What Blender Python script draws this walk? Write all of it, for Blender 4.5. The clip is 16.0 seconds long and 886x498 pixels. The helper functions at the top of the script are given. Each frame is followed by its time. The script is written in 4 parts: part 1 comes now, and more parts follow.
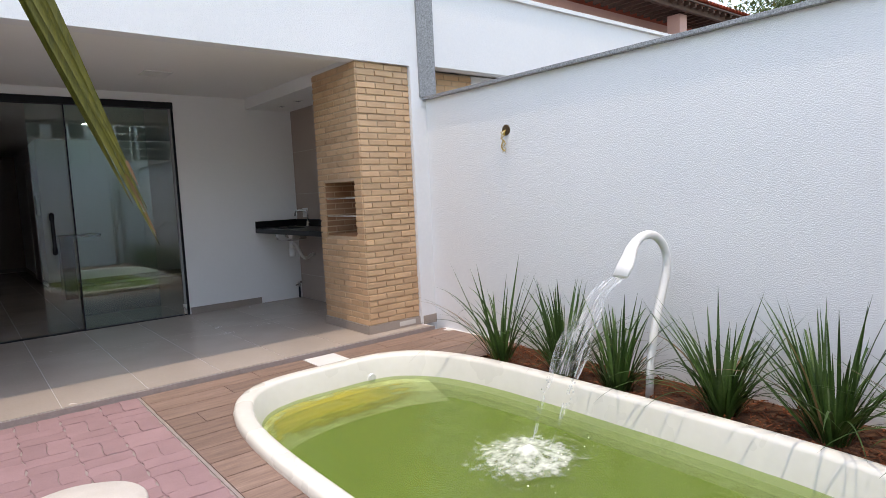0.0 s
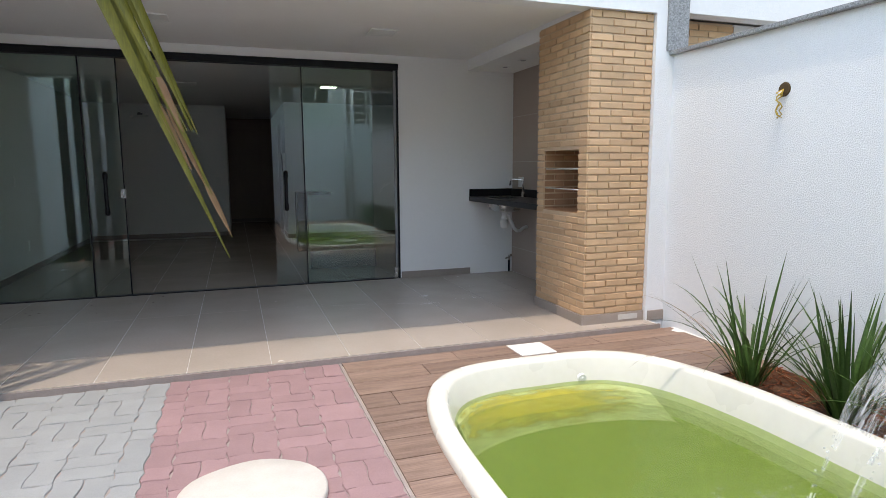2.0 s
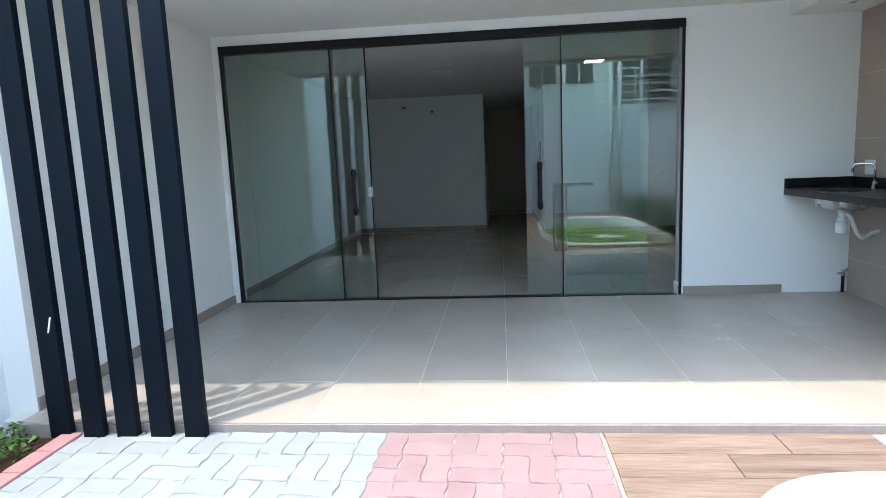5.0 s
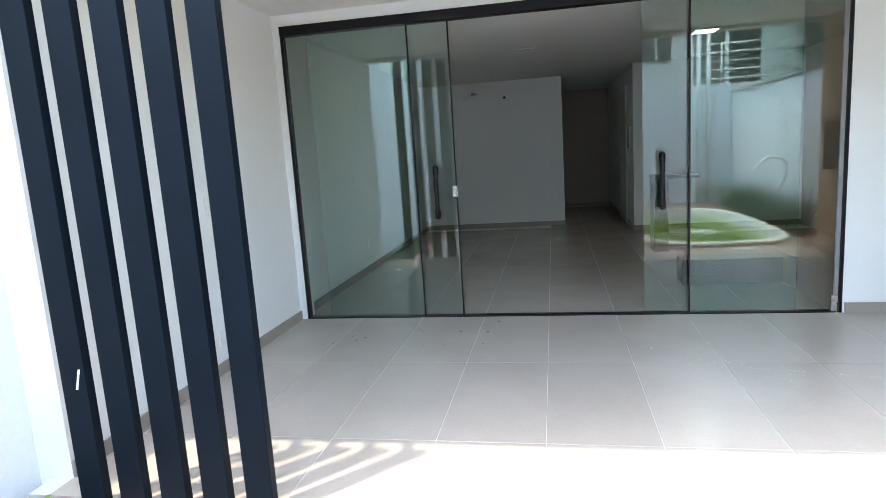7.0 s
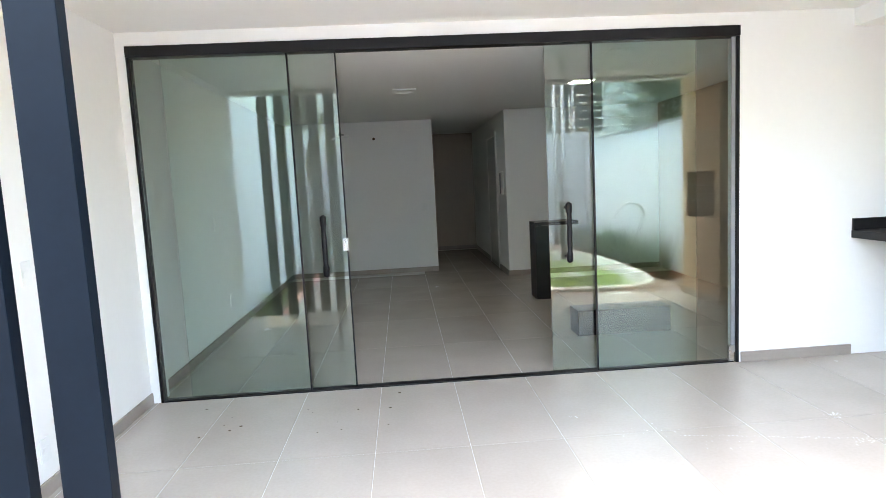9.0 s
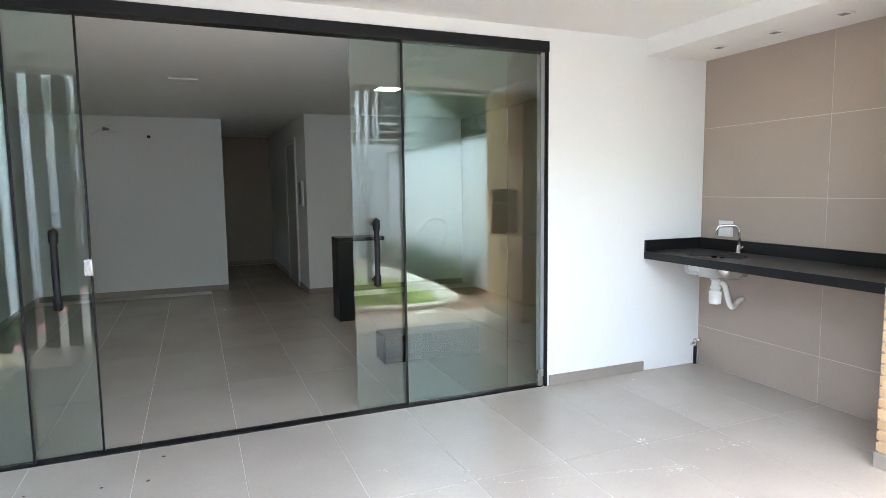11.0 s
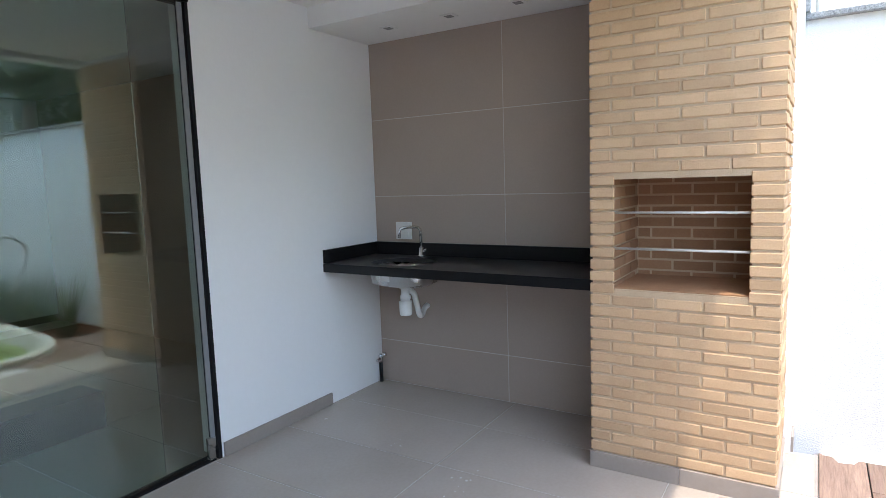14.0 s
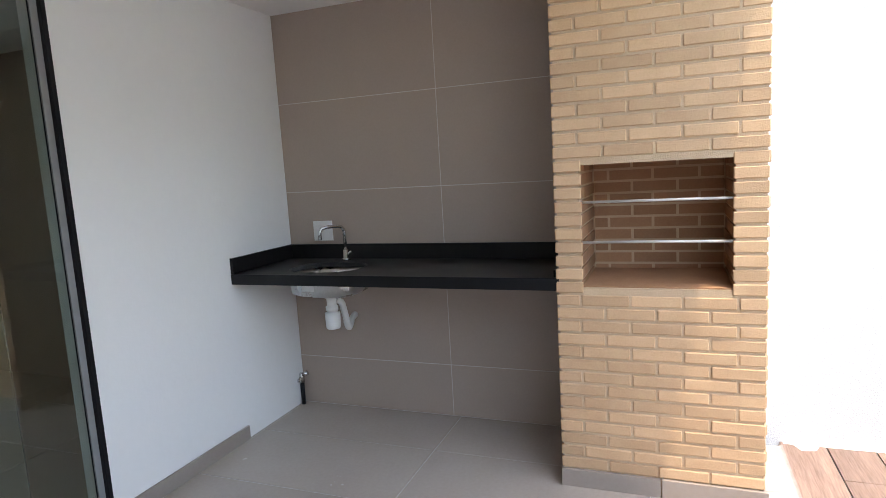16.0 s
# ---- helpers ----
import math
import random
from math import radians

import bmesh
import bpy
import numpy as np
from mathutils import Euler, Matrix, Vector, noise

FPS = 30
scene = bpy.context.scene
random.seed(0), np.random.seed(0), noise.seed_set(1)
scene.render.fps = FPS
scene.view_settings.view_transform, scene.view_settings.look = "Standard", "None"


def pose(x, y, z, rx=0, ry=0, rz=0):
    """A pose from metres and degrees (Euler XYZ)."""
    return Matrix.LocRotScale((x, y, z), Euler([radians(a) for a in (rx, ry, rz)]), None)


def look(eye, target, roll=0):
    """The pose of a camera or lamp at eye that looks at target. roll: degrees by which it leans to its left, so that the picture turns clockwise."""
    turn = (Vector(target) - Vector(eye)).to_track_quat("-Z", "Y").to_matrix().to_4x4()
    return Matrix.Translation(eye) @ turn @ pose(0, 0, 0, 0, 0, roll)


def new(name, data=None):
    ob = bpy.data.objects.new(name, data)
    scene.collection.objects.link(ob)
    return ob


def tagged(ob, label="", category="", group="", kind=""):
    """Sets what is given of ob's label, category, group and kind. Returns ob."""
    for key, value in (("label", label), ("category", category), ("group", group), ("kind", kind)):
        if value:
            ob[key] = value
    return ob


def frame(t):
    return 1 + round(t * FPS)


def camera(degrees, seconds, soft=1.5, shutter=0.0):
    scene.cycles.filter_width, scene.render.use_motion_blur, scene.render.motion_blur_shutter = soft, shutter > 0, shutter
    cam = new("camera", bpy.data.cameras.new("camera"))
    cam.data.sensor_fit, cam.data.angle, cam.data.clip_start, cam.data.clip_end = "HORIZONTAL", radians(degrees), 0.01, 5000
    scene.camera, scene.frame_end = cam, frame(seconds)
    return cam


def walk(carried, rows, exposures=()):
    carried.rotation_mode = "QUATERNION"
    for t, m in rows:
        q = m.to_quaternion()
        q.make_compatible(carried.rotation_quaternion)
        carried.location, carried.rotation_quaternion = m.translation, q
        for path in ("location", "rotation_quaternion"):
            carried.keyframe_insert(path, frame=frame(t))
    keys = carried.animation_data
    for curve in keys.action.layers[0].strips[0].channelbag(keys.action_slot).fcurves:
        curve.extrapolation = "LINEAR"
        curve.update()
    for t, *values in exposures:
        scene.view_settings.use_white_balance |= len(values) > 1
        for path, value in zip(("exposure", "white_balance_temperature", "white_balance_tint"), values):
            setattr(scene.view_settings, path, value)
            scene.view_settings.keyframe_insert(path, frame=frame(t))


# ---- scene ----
cam = camera(72.8, 16.0, soft=0.8)
PATH = [
    (0, (-1.975, -6.968, 1.226), (-0.719, -5.423, 1.039), -2.7),
    (0.5, (-1.915, -6.905, 1.224), (-0.851, -5.219, 1.066), -2.6),
    (1, (-1.853, -6.797, 1.211), (-0.936, -5.028, 1.04), -2.5),
    (1.5, (-1.746, -6.584, 1.22), (-0.952, -4.769, 0.949), -1.7),
    (2, (-1.72, -6.447, 1.232), (-1.074, -4.574, 0.963), -0.3),
    (2.5, (-1.622, -6.28, 1.235), (-1.157, -4.353, 0.964), -1.0),
    (3, (-1.49, -6.101, 1.236), (-1.153, -4.153, 0.937), -2.1),
    (3.5, (-1.452, -5.939, 1.226), (-1.278, -3.964, 0.958), -3.0),
    (4, (-1.465, -5.699, 1.236), (-1.291, -3.732, 0.923), -3.0),
    (4.5, (-1.543, -5.549, 1.248), (-1.526, -3.57, 0.958), -1.1),
    (5, (-1.56, -5.348, 1.261), (-1.756, -3.379, 0.967), -2.4),
    (7.3, (-2.051, -4.464, 1.321), (-2.423, -2.525, 1.001), -3.7),
    (7.5, (-2.094, -4.398, 1.332), (-2.433, -2.445, 1.069), -4.5),
    (8, (-2.178, -4.286, 1.347), (-2.481, -2.324, 1.103), -3.0),
    (8.5, (-2.271, -4.158, 1.37), (-2.44, -2.175, 1.171), -2.9),
    (9, (-2.336, -4.04, 1.38), (-2.21, -2.056, 1.161), -2.9),
    (9.5, (-2.315, -3.896, 1.376), (-2.022, -1.927, 1.175), -3.1),
    (10, (-2.238, -3.713, 1.382), (-1.728, -1.794, 1.137), -3.1),
    (10.2, (-2.227, -3.672, 1.384), (-1.683, -1.761, 1.149), -2.7),
    (12.3, (-2.178, -3.112, 1.376), (-0.979, -1.528, 1.144), -0.4),
    (12.5, (-2.139, -3.045, 1.374), (-0.89, -1.503, 1.123), -1.0),
    (13, (-1.989, -2.89, 1.39), (-0.593, -1.482, 1.124), -2.5),
    (13.5, (-1.916, -2.764, 1.377), (-0.413, -1.468, 1.128), -1.6),
    (14, (-1.904, -2.571, 1.387), (-0.217, -1.522, 1.16), -1.9),
    (14.5, (-1.905, -2.463, 1.39), (-0.201, -1.451, 1.119), -1.7),
    (15, (-1.82, -2.314, 1.412), (-0.124, -1.287, 1.149), -1.8),
    (15.5, (-1.685, -2.166, 1.391), (0.075, -1.254, 1.126), -3.4),
    (16, (-1.647, -2.143, 1.387), (0.201, -1.428, 1.119), -3.3),
]
walk(cam, [(r[0], look(*r[1:])) for r in PATH],
     exposures=[(0, 1.65, 8200, 15), (1.5, 1.8, 8200, 13), (3.0, 2.11, 7400, 5), (5, 2.94, 7000, 1),
                (7.5, 3.8, 7700, 7), (8, 4.1, 7800, 8), (9, 4.39, 8300, 9), (10, 4.22, 8500, 9), (12.5, 3.76, 7450, 7), (13, 3.48, 7350, 6), (13.5, 3.35, 7300, 7), (14, 2.87, 7300, 9), (15, 2.8, 7900, 12), (15.5, 3.04, 7900, 11), (16, 2.97, 8000, 12)])

# ---- world and sun ----
SUN_DIR = Vector((0.16, 0.175, -1.0)).normalized()
world = bpy.data.worlds.new("sky")
scene.world = world
world.use_nodes = True
wn = world.node_tree.nodes
sky = wn.new("ShaderNodeTexSky")
sky.sky_type = "NISHITA"
sky.sun_disc = False
sky.sun_elevation = math.asin(-SUN_DIR.z)
sky.sun_rotation = math.atan2(-SUN_DIR.x, -SUN_DIR.y)
sky.air_density, sky.dust_density = 1.3, 1.0
wn["Background"].inputs["Strength"].default_value = 0.15
world.node_tree.links.new(sky.outputs[0], wn["Background"].inputs["Color"])
sun = new("sun", bpy.data.lights.new("sun", "SUN"))
sun.data.energy, sun.data.angle, sun.data.color = 0.6, radians(1.0), (1.0, 0.97, 0.93)
sun.rotation_mode = "QUATERNION"
sun.rotation_quaternion = SUN_DIR.to_track_quat("-Z", "Y")

# ---- materials ----


def nodes_of(m):
    m.use_nodes = True
    return m.node_tree.nodes, m.node_tree.links, m.node_tree.nodes["Principled BSDF"]


def mat(name, c1, c2=None, scale=6.0, fine=80.0, rough=0.6, bump=0.1, bump_scale=120.0, stretch=(1, 1, 1),
        rand=0.0, island=0.0, metal=0.0, spec=0.5, dist=0.004, rough_var=0.1, local=False):
    """Two scales of colour change, roughness change and fine relief, at world size."""
    m = bpy.data.materials.new(name)
    n, l, b = nodes_of(m)
    c2 = c2 or tuple(v * 0.88 for v in c1)
    if local:
        pos = n.new("ShaderNodeTexCoord").outputs["Object"]
        info = n.new("ShaderNodeObjectInfo")
        add = n.new("ShaderNodeVectorMath")
        mul = n.new("ShaderNodeMath")
        mul.operation = "MULTIPLY"
        mul.inputs[1].default_value = 37.0
        l.new(info.outputs["Random"], mul.inputs[0])
        l.new(pos, add.inputs[0])
        l.new(mul.outputs[0], add.inputs[1])
        pos = add.outputs[0]
    else:
        pos = n.new("ShaderNodeNewGeometry").outputs["Position"]
    mp = n.new("ShaderNodeMapping")
    mp.inputs["Scale"].default_value = stretch
    l.new(pos, mp.inputs["Vector"])
    big, small = n.new("ShaderNodeTexNoise"), n.new("ShaderNodeTexNoise")
    big.inputs["Scale"].default_value, small.inputs["Scale"].default_value = scale, fine
    big.inputs["Detail"].default_value = 4
    for t in (big, small):
        l.new(mp.outputs[0], t.inputs["Vector"])
    mix = n.new("ShaderNodeMix")
    mix.data_type = "FLOAT"
    mix.inputs["Factor"].default_value = 0.4
    l.new(big.outputs["Fac"], mix.inputs["A"])
    l.new(small.outputs["Fac"], mix.inputs["B"])
    ramp = n.new("ShaderNodeValToRGB")
    ramp.color_ramp.elements[0].position, ramp.color_ramp.elements[1].position = 0.28, 0.72
    ramp.color_ramp.elements[0].color, ramp.color_ramp.elements[1].color = (*c2, 1), (*c1, 1)
    l.new(mix.outputs["Result"], ramp.inputs["Fac"])
    col = ramp.outputs["Color"]
    if rand or island:
        hsv = n.new("ShaderNodeHueSaturation")
        mr = n.new("ShaderNodeMapRange")
        amount = rand or island
        mr.inputs["To Min"].default_value, mr.inputs["To Max"].default_value = 1 - amount, 1 + amount
        src = n.new("ShaderNodeObjectInfo").outputs["Random"] if rand else n.new("ShaderNodeNewGeometry").outputs["Random Per Island"]
        l.new(src, mr.inputs["Value"])
        l.new(mr.outputs[0], hsv.inputs["Value"])
        l.new(col, hsv.inputs["Color"])
        col = hsv.outputs["Color"]
    l.new(col, b.inputs["Base Color"])
    rr = n.new("ShaderNodeMapRange")
    rr.inputs["To Min"].default_value, rr.inputs["To Max"].default_value = max(0.02, rough - rough_var), min(1, rough + rough_var)
    l.new(big.outputs["Fac"], rr.inputs["Value"])
    l.new(rr.outputs[0], b.inputs["Roughness"])
    b.inputs["Metallic"].default_value = metal
    b.inputs["Specular IOR Level"].default_value = spec
    if bump:
        bn, bp = n.new("ShaderNodeTexNoise"), n.new("ShaderNodeBump")
        bn.inputs["Scale"].default_value, bn.inputs["Detail"].default_value = bump_scale, 3
        bp.inputs["Strength"].default_value, bp.inputs["Distance"].default_value = bump, dist
        l.new(mp.outputs[0], bn.inputs["Vector"])
        l.new(bn.outputs["Fac"], bp.inputs["Height"])
        l.new(bp.outputs[0], b.inputs["Normal"])
    return m


STUCCO = mat("rough_white_stucco", (0.80, 0.80, 0.80), (0.74, 0.75, 0.76), 1.3, 30, 0.85, 0.9, 140, dist=0.0052, spec=0.2)
PAINT = mat("smooth_white_paint", (0.80, 0.79, 0.77), (0.77, 0.76, 0.74), 1.0, 25, 0.7, 0.12, 60, spec=0.25)
CEIL = mat("ceiling_paint", (0.82, 0.81, 0.79), (0.79, 0.78, 0.76), 0.8, 20, 0.8, 0.05, 40, spec=0.2)
PORC = mat("greige_porcelain", (0.45, 0.385, 0.337), (0.385, 0.327, 0.284), 2.2, 60, 0.24, 0.02, 90, rand=0.04, rough_var=0.07)
WTILE = mat("brown_grey_porcelain", (0.40, 0.318, 0.265), (0.36, 0.285, 0.237), 2.0, 90, 0.42, 0.04, 120, rand=0.03)
GROUT = mat("pale_grout", (0.62, 0.59, 0.55), (0.5, 0.47, 0.44), 8, 120, 0.9, 0.2, 200)
SKIRT = mat("grey_skirting_tile", (0.33, 0.275, 0.24), (0.29, 0.24, 0.205), 4, 60, 0.4, 0.03, 100, rand=0.06)
BRICK = mat("buff_brick", (0.62, 0.412, 0.25), (0.52, 0.33, 0.195), 9, 130, 0.85, 0.5, 170, rand=0.12, dist=0.003, spec=0.2, local=True)
MORTAR = mat("tan_mortar", (0.58, 0.42, 0.285), (0.50, 0.36, 0.235), 12, 140, 0.95, 0.6, 190, spec=0.1)
# Darker and redder than BRICK: the niche's shade is put into this colour.
NICHE = mat("shaded_red_brick", (0.39, 0.215, 0.12), (0.30, 0.155, 0.085), 9, 130, 0.9, 0.5, 170, island=0.12, dist=0.003, spec=0.15)
PAVER_P = mat("pink_concrete", (0.35, 0.225, 0.228), (0.275, 0.175, 0.178), 7, 160, 0.92, 0.7, 230, rand=0.08, spec=0.15)
PAVER_G = mat("grey_concrete", (0.32, 0.33, 0.33), (0.26, 0.27, 0.27), 7, 160, 0.92, 0.7, 230, rand=0.05, spec=0.15)
SAND = mat("joint_sand", (0.36, 0.30, 0.28), (0.27, 0.23, 0.21), 20, 200, 0.98, 0.8, 150, spec=0.1)
DECK = mat("brown_wood_tile", (0.34, 0.235, 0.185), (0.13, 0.08, 0.062), 5, 22, 0.5, 0.2, 60, stretch=(0.5, 7, 7), rand=0.12, spec=0.35)
DECKJ = mat("deck_joint", (0.46, 0.38, 0.31), (0.36, 0.29, 0.23), 15, 90, 0.9, 0.3, 150)
GELCOAT = mat("cream_gelcoat", (0.76, 0.745, 0.68), (0.70, 0.685, 0.61), 2.0, 20, 0.28, 0.03, 30)
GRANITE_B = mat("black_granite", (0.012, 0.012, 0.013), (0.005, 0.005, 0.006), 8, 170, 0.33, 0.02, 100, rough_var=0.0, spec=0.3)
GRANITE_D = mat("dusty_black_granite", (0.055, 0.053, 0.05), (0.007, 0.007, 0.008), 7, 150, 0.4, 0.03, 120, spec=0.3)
GRANITE_G = mat("speckled_grey_granite", (0.42, 0.43, 0.44), (0.06, 0.065, 0.075), 85, 230, 0.4, 0.05, 100)
BLACKAL = mat("black_aluminium", (0.008, 0.008, 0.010), (0.005, 0.005, 0.006), 6, 60, 0.4, 0.02, 60, spec=0.25)
NAVY = mat("blue_black_painted_steel", (0.0035, 0.0075, 0.0135), (0.0025, 0.005, 0.009), 4, 50, 0.45, 0.04, 60, spec=0.11)
STEEL = mat("brushed_steel", (0.62, 0.61, 0.59), (0.5, 0.5, 0.48), 5, 90, 0.28, 0.03, 150, metal=1.0)
GALV = mat("dull_pale_steel", (0.62, 0.60, 0.57), (0.52, 0.50, 0.47), 12, 90, 0.5, 0.03, 150, metal=0.35)
CHROME = mat("chrome", (0.7, 0.7, 0.7), (0.62, 0.62, 0.62), 8, 50, 0.14, 0, metal=1.0)
PLASTIC = mat("white_plastic", (0.78, 0.78, 0.76), (0.72, 0.72, 0.70), 8, 60, 0.4, 0.02, 60)
GREYPL = mat("grey_plastic", (0.25, 0.25, 0.25), (0.2, 0.2, 0.2), 8, 60, 0.5, 0.02, 60)
MULCH = mat("pine_bark", (0.25, 0.085, 0.04), (0.09, 0.03, 0.016), 18, 120, 0.95, 0.8, 120, island=0.45, spec=0.15, dist=0.006)
SOIL = mat("brown_soil", (0.14, 0.07, 0.04), (0.06, 0.03, 0.02), 14, 100, 0.98, 0.9, 80, dist=0.01, spec=0.1)
LEAF = mat("blade_green", (0.055, 0.11, 0.024), (0.018, 0.045, 0.008), 9, 60, 0.5, 0.06, 60, island=0.35, spec=0.25)
DRYLEAF = mat("dry_blade", (0.30, 0.19, 0.09), (0.2, 0.11, 0.05), 10, 60, 0.6, 0.05, 60, island=0.3)
FROND = mat("yellow_green_frond", (0.23, 0.215, 0.02), (0.075, 0.085, 0.01), 30, 160, 0.45, 0.1, 100, stretch=(6, 6, 0.6), island=0.3)
TRUNK = mat("palm_bark", (0.2, 0.15, 0.11), (0.1, 0.075, 0.055), 12, 60, 0.95, 0.7, 50)
CROWN = mat("tree_leaf", (0.085, 0.14, 0.04), (0.04, 0.08, 0.02), 3, 30, 0.5, 0.05, 40, island=0.4)
ROOFT = mat("terracotta_roof", (0.42, 0.10, 0.055), (0.28, 0.06, 0.035), 3, 40, 0.85, 0.3, 60, island=0.25)
PINKW = mat("pink_plaster", (0.50, 0.33, 0.30), (0.44, 0.28, 0.26), 2, 30, 0.85, 0.3, 60)
DARKW = mat("dark_timber", (0.08, 0.04, 0.03), (0.04, 0.02, 0.015), 8, 40, 0.7, 0.2, 60)
WINDG = mat("dark_window_glass", (0.03, 0.05, 0.05), (0.02, 0.03, 0.03), 2, 20, 0.08, 0)
GREENPL = mat("pale_green_plaster", (0.66, 0.74, 0.70), (0.6, 0.68, 0.64), 2, 30, 0.85, 0.3, 60)
WOODIN = mat("grey_interior_door", (0.6, 0.58, 0.55), (0.52, 0.5, 0.47), 3, 30, 0.5, 0.05, 60)
BRASSY = mat("yellow_cable", (0.55, 0.36, 0.04), (0.4, 0.25, 0.03), 30, 100, 0.5, 0.05, 60)
DARKHOLE = mat("dark_box_mouth", (0.10, 0.055, 0.02), (0.05, 0.03, 0.01), 30, 100, 0.8, 0.3, 60)
ALGAE = mat("yellow_algae_film", (0.74, 0.48, 0.02), (0.6, 0.42, 0.05), 5, 60, 0.6, 0.1, 60)
_n, _l, _b = nodes_of(ALGAE)
_tr, _mx, _wv, _ad = (_n.new("ShaderNodeBsdfTransparent"), _n.new("ShaderNodeMixShader"), _n.new("ShaderNodeTexNoise"), _n.new("ShaderNodeMath"))
_wv.inputs["Scale"].default_value, _wv.inputs["Detail"].default_value = 7, 5
_att = _n.new("ShaderNodeAttribute")
_att.attribute_name = "cover"
_ad.operation = "ADD"
_mr = _n.new("ShaderNodeMapRange")
_mr.inputs["From Min"].default_value, _mr.inputs["From Max"].default_value = 0.65, 1.25
_l.new(_wv.outputs["Fac"], _ad.inputs[0])
_l.new(_att.outputs["Fac"], _ad.inputs[1])
_l.new(_ad.outputs[0], _mr.inputs["Value"])
_l.new(_mr.outputs[0], _mx.inputs[0])
_l.new(_tr.outputs[0], _mx.inputs[1])
_l.new(_b.outputs[0], _mx.inputs[2])
_l.new(_mx.outputs[0], _n["Material Output"].inputs["Surface"])
MURK = mat("green_murk", (0.29, 0.36, 0.10), (0.22, 0.30, 0.06), 1.8, 9, 0.9, 0, spec=0.0)
FOAM = mat("white_foam", (0.85, 0.9, 0.85), (0.75, 0.82, 0.72), 30, 150, 0.5, 0.3, 100)
THIN_MURK = mat("thin_green_murk", (0.27, 0.34, 0.10), (0.2, 0.28, 0.06), 1.8, 9, 0.9, 0, spec=0.0)
_n, _l, _b = nodes_of(THIN_MURK)
_tr, _mx = _n.new("ShaderNodeBsdfTransparent"), _n.new("ShaderNodeMixShader")
_mx.inputs[0].default_value = 0.22
_l.new(_tr.outputs[0], _mx.inputs[1])
_l.new(_b.outputs[0], _mx.inputs[2])
_l.new(_mx.outputs[0], _n["Material Output"].inputs["Surface"])
GROUNDM = mat("bare_ground", (0.24, 0.22, 0.19), (0.18, 0.165, 0.14), 0.6, 30, 0.95, 0.4, 40)
WEED = mat("weed_green", (0.12, 0.2, 0.04), (0.06, 0.12, 0.025), 20, 80, 0.6, 0.1, 60, island=0.35)
BEIGE = mat("beige_paint", (0.46, 0.38, 0.32), (0.42, 0.345, 0.29), 1.0, 25, 0.6, 0.08, 60, spec=0.25)
KERBP = mat("pink_kerb", (0.42, 0.20, 0.20), (0.32, 0.15, 0.15), 9, 150, 0.92, 0.5, 200)

GLASS = bpy.data.materials.new("greenish_tempered_glass")
_n, _l, _b = nodes_of(GLASS)
_b.inputs["Base Color"].default_value = (0.82, 0.94, 0.90, 1)
_b.inputs["Roughness"].default_value = 0.0
_b.inputs["IOR"].default_value = 1.58
_b.inputs["Transmission Weight"].default_value = 1.0

LAMP = bpy.data.materials.new("lit_panel")
_n, _l, _b = nodes_of(LAMP)
_b.inputs["Base Color"].default_value = (0.9, 0.9, 0.9, 1)
_b.inputs["Emission Color"].default_value = (0.92, 0.97, 1.0, 1)
_b.inputs["Emission Strength"].default_value = 2.2

WATER = bpy.data.materials.new("murky_green_water")
_n, _l, _b = nodes_of(WATER)
_out = _n["Material Output"]
_geo = _n.new("ShaderNodeNewGeometry")
_nz = _n.new("ShaderNodeTexNoise")
_nz.inputs["Scale"].default_value, _nz.inputs["Detail"].default_value = 2.2, 4
_rp = _n.new("ShaderNodeValToRGB")
_rp.color_ramp.elements[0].color, _rp.color_ramp.elements[1].color = (0.14, 0.195, 0.058, 1), (0.215, 0.275, 0.115, 1)
_l.new(_geo.outputs["Position"], _nz.inputs["Vector"])
_l.new(_nz.outputs["Fac"], _rp.inputs["Fac"])
_l.new(_rp.outputs[0], _b.inputs["Base Color"])
_b.inputs["Roughness"].default_value = 0.06
_bn, _bp = _n.new("ShaderNodeTexNoise"), _n.new("ShaderNodeBump")
_bn.inputs["Scale"].default_value = 9
_bn.inputs["Detail"].default_value = 3
_bp.inputs["Strength"].default_value, _bp.inputs["Distance"].default_value = 0.6, 0.025
_l.new(_geo.outputs["Position"], _bn.inputs["Vector"])
_l.new(_bn.outputs["Fac"], _bp.inputs["Height"])
_l.new(_bp.outputs[0], _b.inputs["Normal"])
_tr = _n.new("ShaderNodeBsdfTransparent")
_tr.inputs["Color"].default_value = (0.86, 0.95, 0.66, 1)
_mx = _n.new("ShaderNodeMixShader")
_mx.inputs[0].default_value = 0.3
_l.new(_tr.outputs[0], _mx.inputs[1])
_l.new(_b.outputs[0], _mx.inputs[2])
_l.new(_mx.outputs[0], _out.inputs["Surface"])

SPRAY = bpy.data.materials.new("clear_falling_water")
_n, _l, _b = nodes_of(SPRAY)
_out = _n["Material Output"]
_b.inputs["Base Color"].default_value = (0.9, 0.93, 0.93, 1)
_b.inputs["Roughness"].default_value = 0.08
_tr = _n.new("ShaderNodeBsdfTransparent")
_tr.inputs["Color"].default_value = (0.95, 0.96, 0.96, 1)
_mx = _n.new("ShaderNodeMixShader")
_wv = _n.new("ShaderNodeTexNoise")
_wv.inputs["Scale"].default_value = 40
_mpp = _n.new("ShaderNodeMapping")
_mpp.inputs["Scale"].default_value = (0.3, 2.0, 0.12)
_gg = _n.new("ShaderNodeNewGeometry")
_mr = _n.new("ShaderNodeMapRange")
_mr.inputs["From Min"].default_value, _mr.inputs["From Max"].default_value = 0.4, 0.7
_mr.inputs["To Min"].default_value, _mr.inputs["To Max"].default_value = 0.02, 0.42
